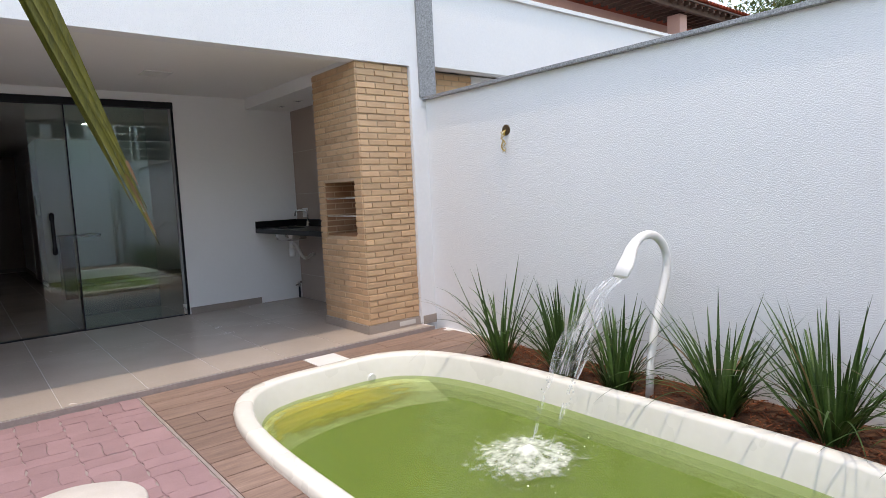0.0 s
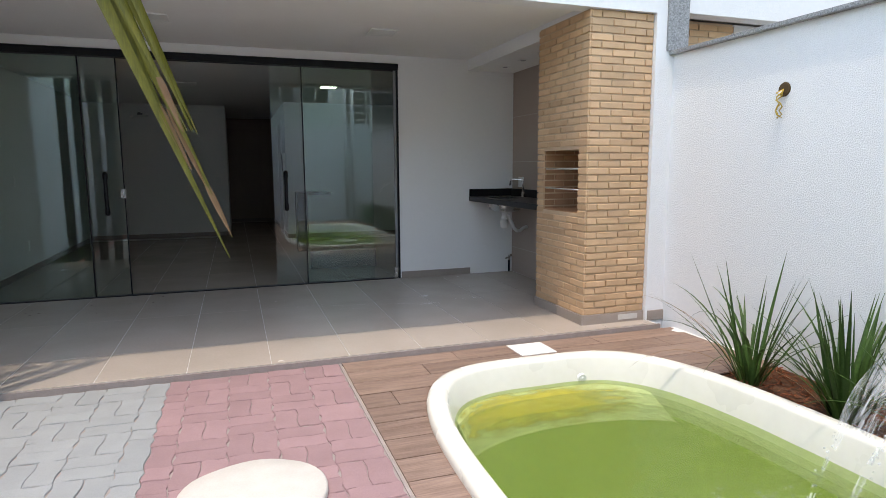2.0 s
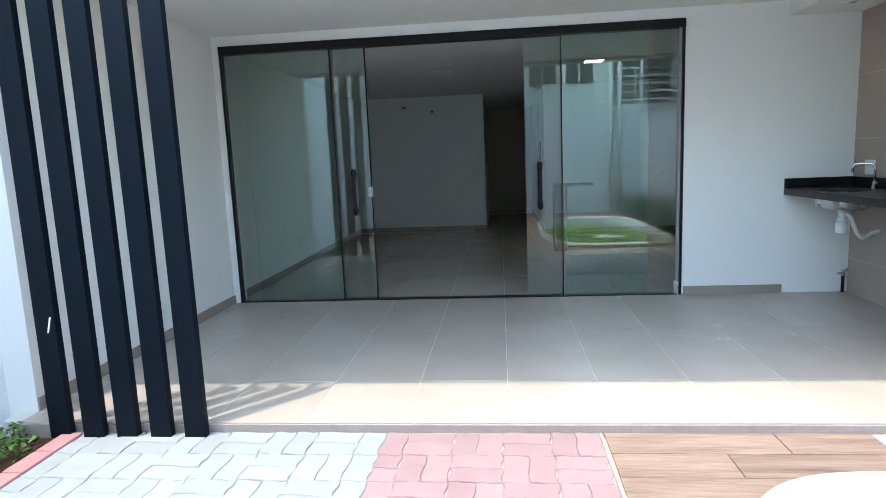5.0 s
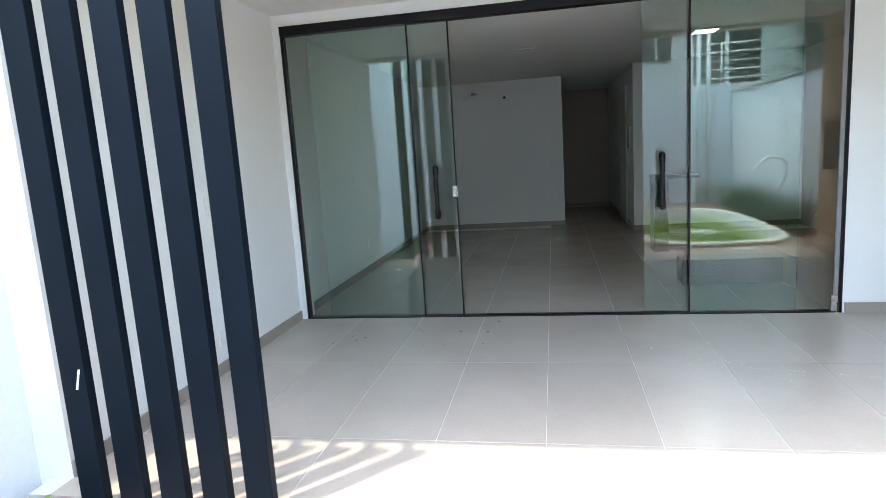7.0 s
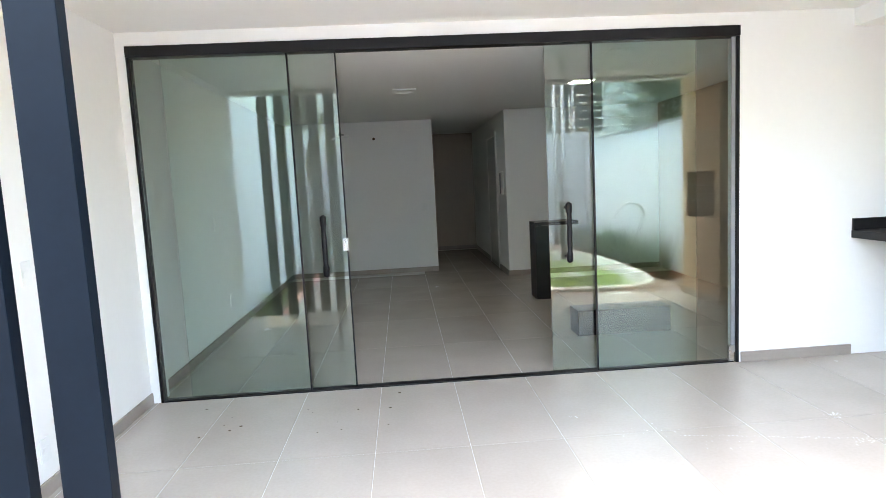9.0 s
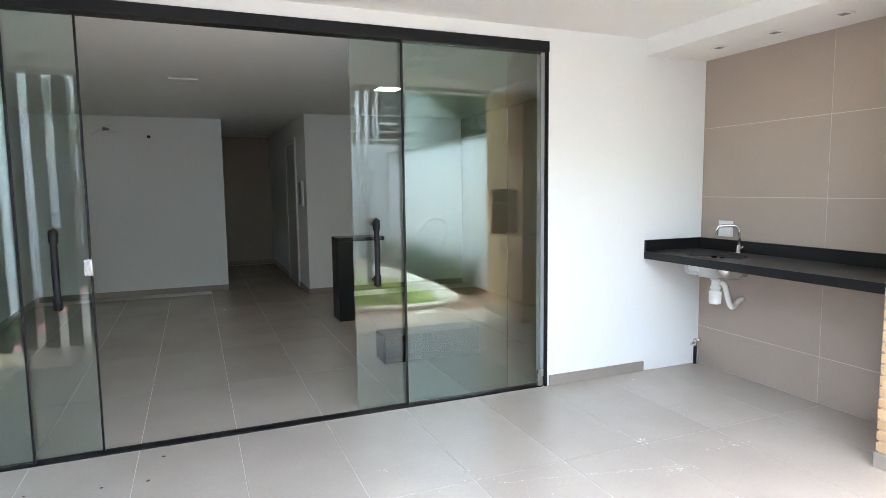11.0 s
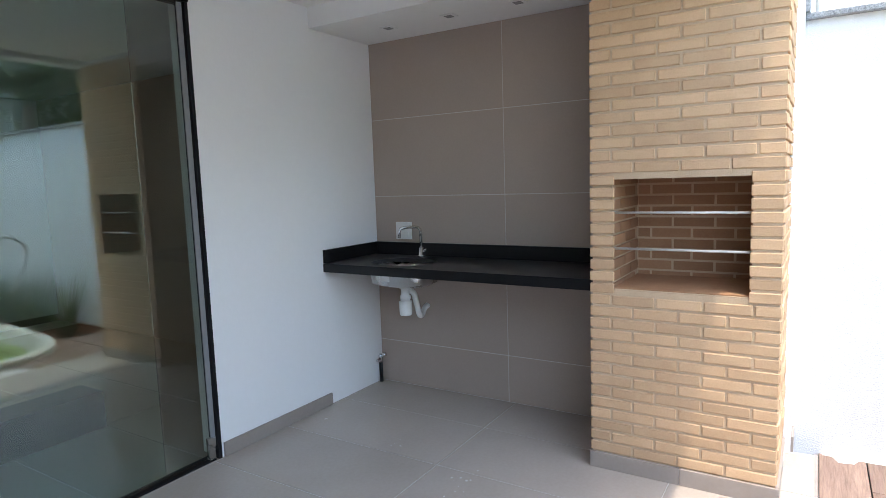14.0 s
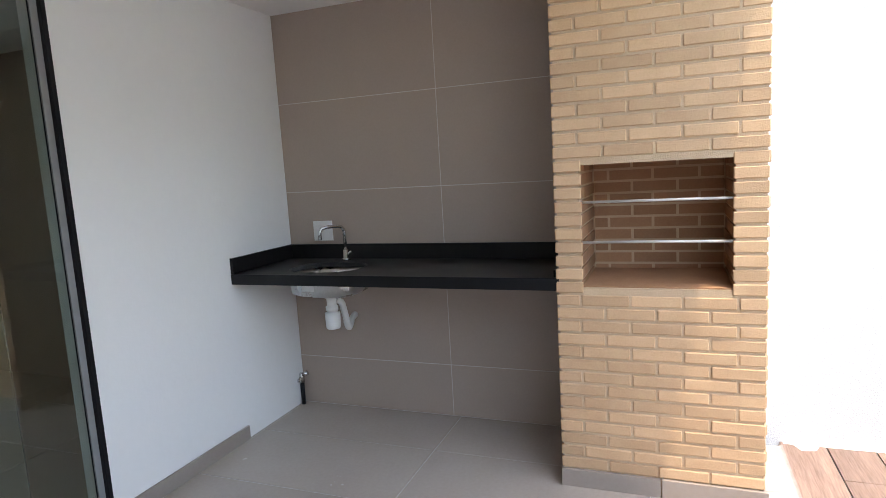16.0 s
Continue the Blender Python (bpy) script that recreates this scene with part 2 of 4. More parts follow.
_l.new(_gg.outputs["Position"], _mpp.inputs["Vector"])
_l.new(_mpp.outputs[0], _wv.inputs["Vector"])
_l.new(_wv.outputs["Fac"], _mr.inputs["Value"])
_l.new(_mr.outputs[0], _mx.inputs[0])
_l.new(_tr.outputs[0], _mx.inputs[1])
_l.new(_b.outputs[0], _mx.inputs[2])
_l.new(_mx.outputs[0], _out.inputs["Surface"])

FROTH = bpy.data.materials.new("broken_foam")
_n, _l, _b = nodes_of(FROTH)
_out = _n["Material Output"]
_b.inputs["Base Color"].default_value = (0.88, 0.92, 0.84, 1)
_b.inputs["Roughness"].default_value = 0.4
_tr, _mx, _wv, _gg, _mr = (_n.new("ShaderNodeBsdfTransparent"), _n.new("ShaderNodeMixShader"), _n.new("ShaderNodeTexNoise"),
                           _n.new("ShaderNodeNewGeometry"), _n.new("ShaderNodeMapRange"))
_wv.inputs["Scale"].default_value, _wv.inputs["Detail"].default_value = 26, 6
_att = _n.new("ShaderNodeAttribute")
_att.attribute_name = "froth"
_ad = _n.new("ShaderNodeMath")
_ad.operation = "ADD"
_mr.inputs["From Min"].default_value, _mr.inputs["From Max"].default_value = 0.8, 1.5
_l.new(_gg.outputs["Position"], _wv.inputs["Vector"])
_l.new(_wv.outputs["Fac"], _ad.inputs[0])
_l.new(_att.outputs["Fac"], _ad.inputs[1])
_l.new(_ad.outputs[0], _mr.inputs["Value"])
_l.new(_mr.outputs[0], _mx.inputs[0])
_l.new(_tr.outputs[0], _mx.inputs[1])
_l.new(_b.outputs[0], _mx.inputs[2])
_l.new(_mx.outputs[0], _out.inputs["Surface"])

# ---- mesh helpers ----


def box(bm, x0, y0, z0, x1, y1, z1, bevel=0.0):
    vs = [bm.verts.new((x, y, z)) for x in (x0, x1) for y in (y0, y1) for z in (z0, z1)]
    fs = [bm.faces.new([vs[i] for i in f]) for f in
          ((0, 1, 3, 2), (4, 6, 7, 5), (0, 4, 5, 1), (2, 3, 7, 6), (0, 2, 6, 4), (1, 5, 7, 3))]
    if bevel:
        es = {e for f in fs for e in f.edges}
        bmesh.ops.bevel(bm, geom=list(es), offset=bevel, segments=2, affect="EDGES", profile=0.6)
    return bm


def boxes(*dims, bevel=0.0):
    bm = bmesh.new()
    for d in dims:
        box(bm, *d, bevel=bevel)
    return bm


def tube(bm, pts, radii, seg=12, caps=True):
    """A round tube along a list of points, with a radius (or one for each)."""
    pts = [Vector(p) for p in pts]
    if not isinstance(radii, (list, tuple)):
        radii = [radii] * len(pts)
    rings = []
    side = None
    for i, p in enumerate(pts):
        d = (pts[min(i + 1, len(pts) - 1)] - pts[max(i - 1, 0)]).normalized()
        if side is None:
            side = d.orthogonal().normalized()
        side = (side - d * side.dot(d)).normalized()
        up = d.cross(side)
        rings.append([bm.verts.new(p + radii[i] * (math.cos(a) * side + math.sin(a) * up))
                      for a in [2 * math.pi * k / seg for k in range(seg)]])
    for a, b in zip(rings, rings[1:]):
        for k in range(seg):
            bm.faces.new((a[k], a[(k + 1) % seg], b[(k + 1) % seg], b[k])).smooth = True
    if caps:
        bm.faces.new(rings[0][::-1])
        bm.faces.new(rings[-1])
    return bm


def finish(name, bm, material):
    bmesh.ops.recalc_face_normals(bm, faces=bm.faces)
    me = bpy.data.meshes.new(name)
    bm.to_mesh(me)
    bm.free()
    me.materials.append(material)
    return me


def part(name, bm, material, parent, label="", kind=""):
    ob = new(name, finish(name, bm, material))
    ob.parent = parent
    ob.matrix_parent_inverse = Matrix.Translation(parent.matrix_basis.translation).inverted()
    return tagged(ob, label=label, kind=kind)


def thing(name, base, label, category, group="", kind=""):
    ob = new(name)
    ob.empty_display_size = 0.1
    ob.location = base
    return tagged(ob, label, category, group, kind)


def solid(name, bm, material, label, category="", kind="structure", group=""):
    return tagged(new(name, finish(name, bm, material)), label, category, group, kind)


def piece(name, mesh, parent, at, rz=0.0):
    """A repeat that shares its mesh, under a parent that stands at the origin."""
    ob = new(name, mesh)
    ob.parent = parent
    ob.matrix_parent_inverse = Matrix.Translation(parent.matrix_basis.translation).inverted()
    ob.location = at
    ob.rotation_euler = (0, 0, rz)
    return ob


def superoval(cx, cy, hx, hy, n, count):
    out = []
    for k in range(count):
        a = 2 * math.pi * k / count
        c, s = math.cos(a), math.sin(a)
        out.append((cx + hx * math.copysign(abs(c) ** (2 / n), c), cy + hy * math.copysign(abs(s) ** (2 / n), s)))
    return out


def loft(bm, rings, smooth=True, cap=False):
    vr = [[bm.verts.new(p) for p in r] for r in rings]
    n = len(vr[0])
    for a, b in zip(vr, vr[1:]):
        for k in range(n):
            bm.faces.new((a[k], a[(k + 1) % n], b[(k + 1) % n], b[k])).smooth = smooth
    if cap:
        bm.faces.new(vr[-1])
    return bm

# ---- the large structure ----
WX = 1.53      # garden wall face
LX = -4.09     # porch wall face
TX = 1.37      # tiled wall face
EDGE = -2.61   # front edge of the porch floor
PAVE = -0.04   # top of pavers and deck

solid("ground", boxes((-400, -400, -0.95, 400, 400, -0.85)), GROUNDM, "bare brown earth reaching the horizon")
floor = solid("floor", boxes((LX - 0.1, EDGE + 0.004, -0.12, TX + 0.02, 9.0, -0.0008)), GROUT,
              "large greige porcelain floor tiles with pale joints", "floor")
solid("floor_edge", boxes((LX, EDGE - 0.012, -0.14, 1.42, EDGE + 0.004, -0.006)), SAND, "rough grey mortar edge of the tiled floor", "trim")

solid("wall_right", boxes((WX, -8.4, -0.9, WX + 0.15, -2.5, 2.08)), STUCCO, "white rough-stucco garden wall in sun", "wall")
solid("coping", boxes((WX - 0.045, -8.4, 2.08, WX + 0.19, -2.506, 2.108), bevel=0.004), GRANITE_G, "thin grey granite coping on the garden wall", "coping")
solid("wall_back", boxes((-4.6, -8.55, -0.9, WX + 0.15, -8.4, 2.2)), STUCCO, "white stucco wall at the end of the yard", "wall")
solid("wall_left_garden", boxes((-4.5, -8.4, -0.9, -4.26, -2.47, 2.5)), STUCCO, "white rough-stucco wall beside the planting strip", "wall")
solid("wall_left", boxes((LX - 0.2, -2.47, -0.1, LX, 9.0, 2.6)), PAINT, "smooth white porch and room wall", "wall")
solid("wall_door_side", boxes((0.0, 0.0, -0.1, TX + 0.2, 0.15, 2.6)), PAINT, "smooth white wall beside the glass door", "wall")
solid("wall_over_door", boxes((LX, 0.0, 2.336, 0.0, 0.15, 2.6), (LX, 0.0, -0.1, -4.032, 0.15, 2.336)), PAINT, "white lintel above the glass door", "wall")
tile_wall = solid("wall_tiled", boxes((TX + 0.0015, -2.47, -0.1, TX + 0.3, 0.0, 2.6)), GROUT, "brown-grey porcelain wall tiles behind the counter", "wall")
solid("pilaster", boxes((1.362, -2.505, -0.1, WX + 0.0, -2.36, 2.38)), STUCCO, "narrow white stucco pilaster beside the brick column", "pilaster")
solid("ceiling", boxes((LX, -2.36, 2.42, TX + 0.3, 0.0, 2.6)), CEIL, "flat white porch ceiling", "ceiling")
solid("soffit", boxes((0.81, -2.36, 2.30, TX + 0.02, 0.0, 2.419)), CEIL, "white boxed-in ceiling drop above the counter", "soffit")
solid("facade_beam", boxes((-4.6, -2.505, 2.38, 1.455, -2.36, 3.16)), STUCCO, "white stucco beam across the porch front", "beam")
solid("facade_coping", boxes((-4.6, -2.55, 3.16, 1.455, -2.3, 3.19)), GRANITE_G, "granite coping on the beam", "coping")
# Unseen slab, added over the ceilings only to block leaking light.
solid("roof", boxes((-4.6, -2.36, 2.62, TX + 0.3, 9.2, 2.8)), CEIL, "unseen flat slab that stops light leaking through the ceilings", "roof")
solid("granite_strip", boxes((1.456, -2.525, 2.108, 1.645, -2.36, 3.4), bevel=0.004), GRANITE_G, "speckled grey granite strip between two facades", "trim")

# room behind the glass
solid("ceiling_room", boxes((LX, 0.15, 2.36, TX + 0.3, 9.0, 2.6)), CEIL, "flat white room ceiling", "ceiling")
solid("wall_room_back", boxes((LX, 5.38, -0.1, -1.82, 5.53, 2.36)), PAINT, "white back wall of the empty room", "wall")
solid("wall_hall_left", boxes((-1.97, 5.53, -0.1, -1.82, 8.3, 2.36)), PAINT, "white corridor wall", "wall")
solid("wall_hall_end", boxes((-1.97, 8.3, -0.1, -0.7, 8.45, 2.36)), BEIGE, "beige wall at the corridor's end", "wall")
solid("wall_hall_right", boxes((-0.85, 4.47, -0.1, -0.70, 8.3, 2.36)), PAINT, "white corridor wall with a door", "wall")
solid("wall_kitchen_back", boxes((-0.70, 4.47, -0.1, TX + 0.3, 4.62, 2.36)), PAINT, "white wall behind the kitchen island", "wall")
# No tiles here: the dim look of this side is put into the wall's colour.
solid("wall_room_right", boxes((TX, 0.15, -0.1, TX + 0.2, 4.47, 2.36)), WTILE, "kitchen side wall of the room, darkened to a brown-grey", "wall")


def skirting(name, dims):
    return solid(name, boxes(*dims, bevel=0.002), SKIRT, "low grey porcelain skirting", "baseboard")


skirting("baseboard_left", [(LX, -2.47, 0.0, LX + 0.012, 0.0, 0.075)])
skirting("baseboard_door_side", [(0.012, -0.012, 0.0, 0.835, 0.0, 0.075)])
skirting("baseboard_room_left", [(LX, 0.15, 0.0, LX + 0.012, 5.38, 0.075)])
skirting("baseboard_room_back", [(LX + 0.012, 5.368, 0.0, -1.82, 5.38, 0.075)])
skirting("baseboard_hall_end", [(-1.82, 8.288, 0.0, -0.862, 8.3, 0.075)])
skirting("baseboard_hall_right", [(-0.862, 4.458, 0.0, -0.85, 8.28, 0.075), (-0.85, 4.458, 0.0, TX, 4.47, 0.075)])
skirting("baseboard_pilaster", [(1.378, -2.517, 0.0, WX - 0.002, -2.505, 0.08)])

# ---- yard ----
solid("paving_bed", boxes((-3.78, -8.4, -0.2, -1.12, EDGE - 0.012, PAVE - 0.0065)), SAND, "grey sand bed under the pavers", "bed")
solid("earth_under_yard", boxes((-4.26, -8.4, -0.86, -3.78, -2.47, -0.08)), SOIL, "brown soil of the planting strip", "soil")
pave_pink = thing("pavement_pink", (0, 0, 0), "weathered pink interlocking concrete pavers", "paving", kind="structure")
pave_grey = thing("pavement_grey", (0, 0, 0), "pale grey interlocking concrete pavers", "paving", kind="structure")
deck = thing("deck", (0, 0, 0), "brown wood-look porcelain planks round the tub", "deck", kind="structure")


def tub_ring(inset, z, count=120):
    return [(x, y, z) for x, y in superoval(0.05, -4.97, 0.96 - inset, 1.94 - inset, 3.7, count)]


def plate_round_tub(bm, x0, y0, x1, y1, z, inset):
    """A flat sheet with the tub's outline left open."""
    ring = tub_ring(inset, z)
    inner = [bm.verts.new(p) for p in ring]
    outer = []
    for x, y, _ in ring:
        dx, dy = x - 0.085, y + 4.95
        k = min(((x1 - 0.085) if dx > 0 else (0.085 - x0)) / max(abs(dx), 1e-6), ((y1 + 4.95) if dy > 0 else (-4.95 - y0)) / max(abs(dy), 1e-6))
        outer.append(bm.verts.new((0.085 + dx * k, -4.95 + dy * k, z)))
    n = len(ring)
    for k in range(n):
        bm.faces.new((inner[k], inner[(k + 1) % n], outer[(k + 1) % n], outer[k]))


bm = bmesh.new()
plate_round_tub(bm, -1.12, -8.4, 1.0, EDGE - 0.012, PAVE - 0.008, 0.05)
solid("deck_bed", bm, DECKJ, "grey-brown joints between deck planks", "bed")
solid("deck_edge", boxes((-1.13, -8.4, -0.2, -1.115, EDGE - 0.014, PAVE - 0.001)), SAND, "mortar joint between pavers and deck", "trim")
solid("soil_bed", boxes((0.9, -8.4, -0.3, WX, -3.55, -0.055)), SOIL, "dark soil of the planting bed along the wall", "soil")

# ---- bathtub pool ----
tub = thing("plunge_pool", (0.085, -4.95, -0.8), "cream fibreglass plunge pool filled with green water", "pool")
rings = [tub_ring(*r) for r in ((0.02, -0.12), (0.004, -0.06), (0.0, -0.02), (0.008, 0.0), (0.018, 0.009), (0.04, 0.012), (0.085, 0.011),
                                (0.10, 0.004), (0.108, -0.012), (0.14, -0.16), (0.20, -0.42), (0.28, -0.74))]
shell = part("shell", loft(bmesh.new(), rings, cap=True), GELCOAT, tub)
bm = bmesh.new()
xs = [-0.60 + 1.3 * k / 20 for k in range(21)]
for zz in (-0.172, -0.21):
    back = [bm.verts.new((x, -3.16 - 0.26 * (abs(x - 0.05) / 0.66) ** 4, zz)) for x in xs]
    mid = [bm.verts.new((x, -3.60 - 0.16 * ((x - 0.05) / 0.66) ** 2, zz - 0.14)) for x in xs]
    for k in range(20):
        bm.faces.new((back[k], back[k + 1], mid[k + 1], mid[k]))
part("seat", bm, GELCOAT, tub, "submerged moulded seat")
bm = bmesh.new()
cover = bm.verts.layers.float.new("cover")
film = []
for i in range(11):
    w = i / 10
    film.append([])
    for x in xs:
        u = (x - 0.05) / 0.66
        v = bm.verts.new((x, -3.18 - 0.25 * abs(u) ** 4 - 0.42 * w, -0.167 - 0.136 * w))
        v[cover] = 0.85 * math.sin(math.pi * min(1.0, 0.12 + w * 1.1)) * max(0.0, 1 - abs(u + 0.12) ** 3)
        film[-1].append(v)
for a, b in zip(film, film[1:]):
    for k in range(20):
        bm.faces.new((a[k], a[k + 1], b[k + 1], b[k]))
part("algae_film", bm, ALGAE, tub, "yellow algae film on the seat")
for jx, jy in ((-0.38, -3.195), (0.36, -3.185)):
    bm = bmesh.new()
    for r0, r1, d in ((0.036, 0.03, 0.006), (0.018, 0.012, 0.012)):
        tube(bm, [(jx, jy + 0.03, -0.135), (jx, jy + 0.004 - d, -0.137)], [r0, r1], 20)
    part("jet_nozzle", bm, PLASTIC, tub, "round white jet nozzle")
bm = bmesh.new()
wr = tub_ring(0.139, -0.15)
centre = bm.verts.new((0.085, -4.95, -0.15))
levels = 14
prev = None
for lv in range(1, levels + 1):
    ring = [bm.verts.new((0.085 + (x - 0.085) * lv / levels, -4.95 + (y + 4.95) * lv / levels, -0.15)) for x, y, _ in wr]
    for k in range(len(ring)):
        k2 = (k + 1) % len(ring)
        if prev is None:
            bm.faces.new((centre, ring[k], ring[k2])).smooth = True
        else:
            bm.faces.new((prev[k], ring[k], ring[k2], prev[k2])).smooth = True
    prev = ring
for v in bm.verts:
    d = math.hypot(v.co.x - 0.2, v.co.y + 4.9)
    v.co.z += 0.004 * noise.noise((v.co.x * 5, v.co.y * 5, 0)) + 0.012 * math.cos(d * 26) * math.exp(-d * 3)
water = solid("pool_water", bm, WATER, "murky yellow-green water with ripples", "water", kind="")
bm = bmesh.new()
bm.faces.new([bm.verts.new(p) for p in tub_ring(0.170, -0.28)])
part("murky_depth", bm, MURK, water, "opaque green depth of the water")
for depth in (0.192, 0.232):
    bm = bmesh.new()
    bm.faces.new([bm.verts.new(p) for p in tub_ring(0.14 + (depth - 0.15) * 0.23, -depth)])
    part("murk_layer", bm, THIN_MURK, water, "clouded green water")
rng = random.Random(4)
bm = bmesh.new()
lay = bm.verts.layers.float.new("froth")
rows_ = []
for i in range(16):
    r = 0.52 * i / 15
    ring = []
    for k in range(48):
        a = 2 * math.pi * k / 48
        h = 0.05 * math.exp(-(r / 0.075) ** 2) + 0.012 * noise.noise((r * 30 * math.cos(a), r * 30 * math.sin(a), 2)) * math.exp(-r * 6)
        v = bm.verts.new((0.2 + r * math.cos(a), -4.9 + r * math.sin(a), -0.138 + h))
        v[lay] = 0.72 * math.exp(-(r / 0.31) ** 2) + 0.2 * math.cos(r * 34) * math.exp(-r * 5)
        ring.append(v)
    if rows_:
        for k in range(48):
            bm.faces.new((rows_[-1][k], rows_[-1][(k + 1) % 48], ring[(k + 1) % 48], ring[k])).smooth = True
    rows_.append(ring)
for k in range(60):
    r = abs(rng.gauss(0, 0.16))
    a = rng.random() * 6.283
    p = Vector((0.2 + r * math.cos(a), -4.9 + r * math.sin(a), -0.138))
    for v in bmesh.ops.create_icosphere(bm, subdivisions=1, radius=rng.uniform(0.002, 0.005), matrix=Matrix.Translation(p))["verts"]:
        v[lay] = 1.0
tagged(new("foam", finish("foam", bm, FROTH)), "white splashing foam on the green water", "foam", kind="stuff")

# fountain: bent pipe with a flattened spout, and the falling water
fountain = thing("fountain", (1.19, -5.0, -0.06), "white swan-neck waterfall spout standing in the planting bed", "fountain")
pts = [(1.17, -5.0, -0.06), (1.185, -5.0, 0.12), (1.22, -5.0, 0.3), (1.28, -5.0, 0.46), (1.345, -5.0, 0.60), (1.375, -5.0, 0.69)]
for k in range(0, 10):
    a = math.radians(160) * k / 9
    pts.append((1.175 + 0.205 * math.cos(a), -5.0, 0.745 + 0.18 * math.sin(a)))
pts += [(0.945, -5.0, 0.762), (0.895, -5.0, 0.708)]
bm = tube(bmesh.new(), pts, [0.024] * 5 + [0.025] * (len(pts) - 8) + [0.025, 0.023, 0.016], 18)
for v in bm.verts:
    if v.co.x < 1.1 and v.co.z > 0.6:
        k = (1.1 - v.co.x) / 0.2
        v.co.y = -5.0 + (v.co.y + 5.0) * (1 + 1.6 * k * k + 0.4 * k)
part("pipe", bm, PLASTIC, fountain)
bm = bmesh.new()
grid = []
for i in range(26):
    s = i / 25
    x = 0.905 - 0.66 * (s ** 0.72)
    z = 0.712 - 0.85 * s ** 1.35
    w = 0.04 + 0.07 * min(1.0, s * 2.0) - 0.05 * max(0.0, s - 0.5) + 0.006 * math.sin(s * 17)
    grid.append([bm.verts.new((x + 0.006 * math.sin(j * 2.1 + i), -5.0 + w * (j / 5 - 1) + 0.06 * s, z + 0.004 * math.sin(j * 3 + i * 0.7))) for j in range(11)])
for i in range(25):
    for j in range(10):
        if i > 15 and (1 < j < 8 or (i * j) % 3 == 0):
            continue
        bm.faces.new((grid[i][j], grid[i][j + 1], grid[i + 1][j + 1], grid[i + 1][j])).smooth = True
bmesh.ops.delete(bm, geom=[v for v in bm.verts if not v.link_faces], context="VERTS")
for k in range(70):
    s = rng.uniform(0.55, 1.0)
    p = Vector((0.905 - 0.66 * s ** 0.72 + rng.gauss(0, 0.012), -4.95 + rng.choice((-0.085, 0.075)) + rng.gauss(0, 0.006), 0.725 - 0.86 * s ** 1.35))
    bmesh.ops.create_icosphere(bm, subdivisions=1, radius=rng.uniform(0.003, 0.007), matrix=Matrix.Translation(p))
part("falling_water", bm, SPRAY, fountain, "clear sheet of falling water breaking into drops")

# ---- plants ----


def blade(bm, base, az, lean, length, width, curl, seg=7):
    """One long tapering blade, folded along its middle, bending outwards."""
    d = Vector((math.cos(az), math.sin(az), 0))
    side = Vector((-d.y, d.x, 0))
    p, ang = Vector(base), lean
    rows = []
    for i in range(seg + 1):
        s = i / seg
        w = width * (1 - s ** 2.2) * (0.75 + 0.25 * min(1, s * 5)) + 0.0004
        nrm = d * -math.cos(ang) + Vector((0, 0, math.sin(ang)))
        rows.append([bm.verts.new(p - side * w), bm.verts.new(p - nrm * w * 0.35), bm.verts.new(p + side * w)])
        p = p + (d * math.sin(ang) + Vector((0, 0, math.cos(ang)))) * (length / seg)
        ang += curl / seg
    for a, b in zip(rows, rows[1:]):
        for k in (0, 1):
            bm.faces.new((a[k], a[k + 1], b[k + 1], b[k])).smooth = True


def grass_plant(at, seed, blades, height, group="clumps along the wall"):
    r = random.Random(seed)
    plant = thing("ornamental_grass", at, "tufted dark-green strap-leaf plant in bark mulch", "plant", group)
    big = bmesh.new()
    for k in range(int(blades * 0.8)):
        az = r.random() * 6.283
        q = math.sqrt(r.random())
        lean = abs(r.gauss(0.0, 0.22)) + 0.2 * q
        blade(big, (at[0] + 0.055 * q * math.cos(az), at[1] + 0.075 * q * math.sin(az), at[2]), az + r.uniform(-0.5, 0.5), lean,
              height * r.uniform(0.4, 1.2), r.uniform(0.0075, 0.0145), r.choice((0.05, 0.2, 0.5, 1.1)) * r.uniform(0.6, 1.3))
    part("tuft", big, LEAF, plant, "dense upright blades")
    for k in range(18):
        one = bmesh.new()
        az = r.random() * 6.283
        blade(one, (at[0] + 0.05 * math.cos(az), at[1] + 0.05 * math.sin(az), at[2]), az, r.uniform(0.3, 0.7),
              height * r.uniform(0.8, 1.3), r.uniform(0.005, 0.009), r.uniform(0.5, 2.0), 10)
        part("leaf", one, DRYLEAF if k % 9 == 0 else LEAF, plant)
    return plant


for k, (px, py, nb, hh) in enumerate(((1.13, -3.78, 38, 0.70), (1.15, -4.36, 84, 0.62), (1.13, -4.80, 70, 0.58), (1.18, -5.44, 88, 0.60),
                                      (1.19, -5.96, 94, 0.64), (1.2, -6.5, 60, 0.6), (1.2, -7.05, 60, 0.6), (1.2, -7.6, 50, 0.6))):
    grass_plant((px, py, -0.055), 20 + k, nb, hh)

bm = bmesh.new()
rng = random.Random(9)
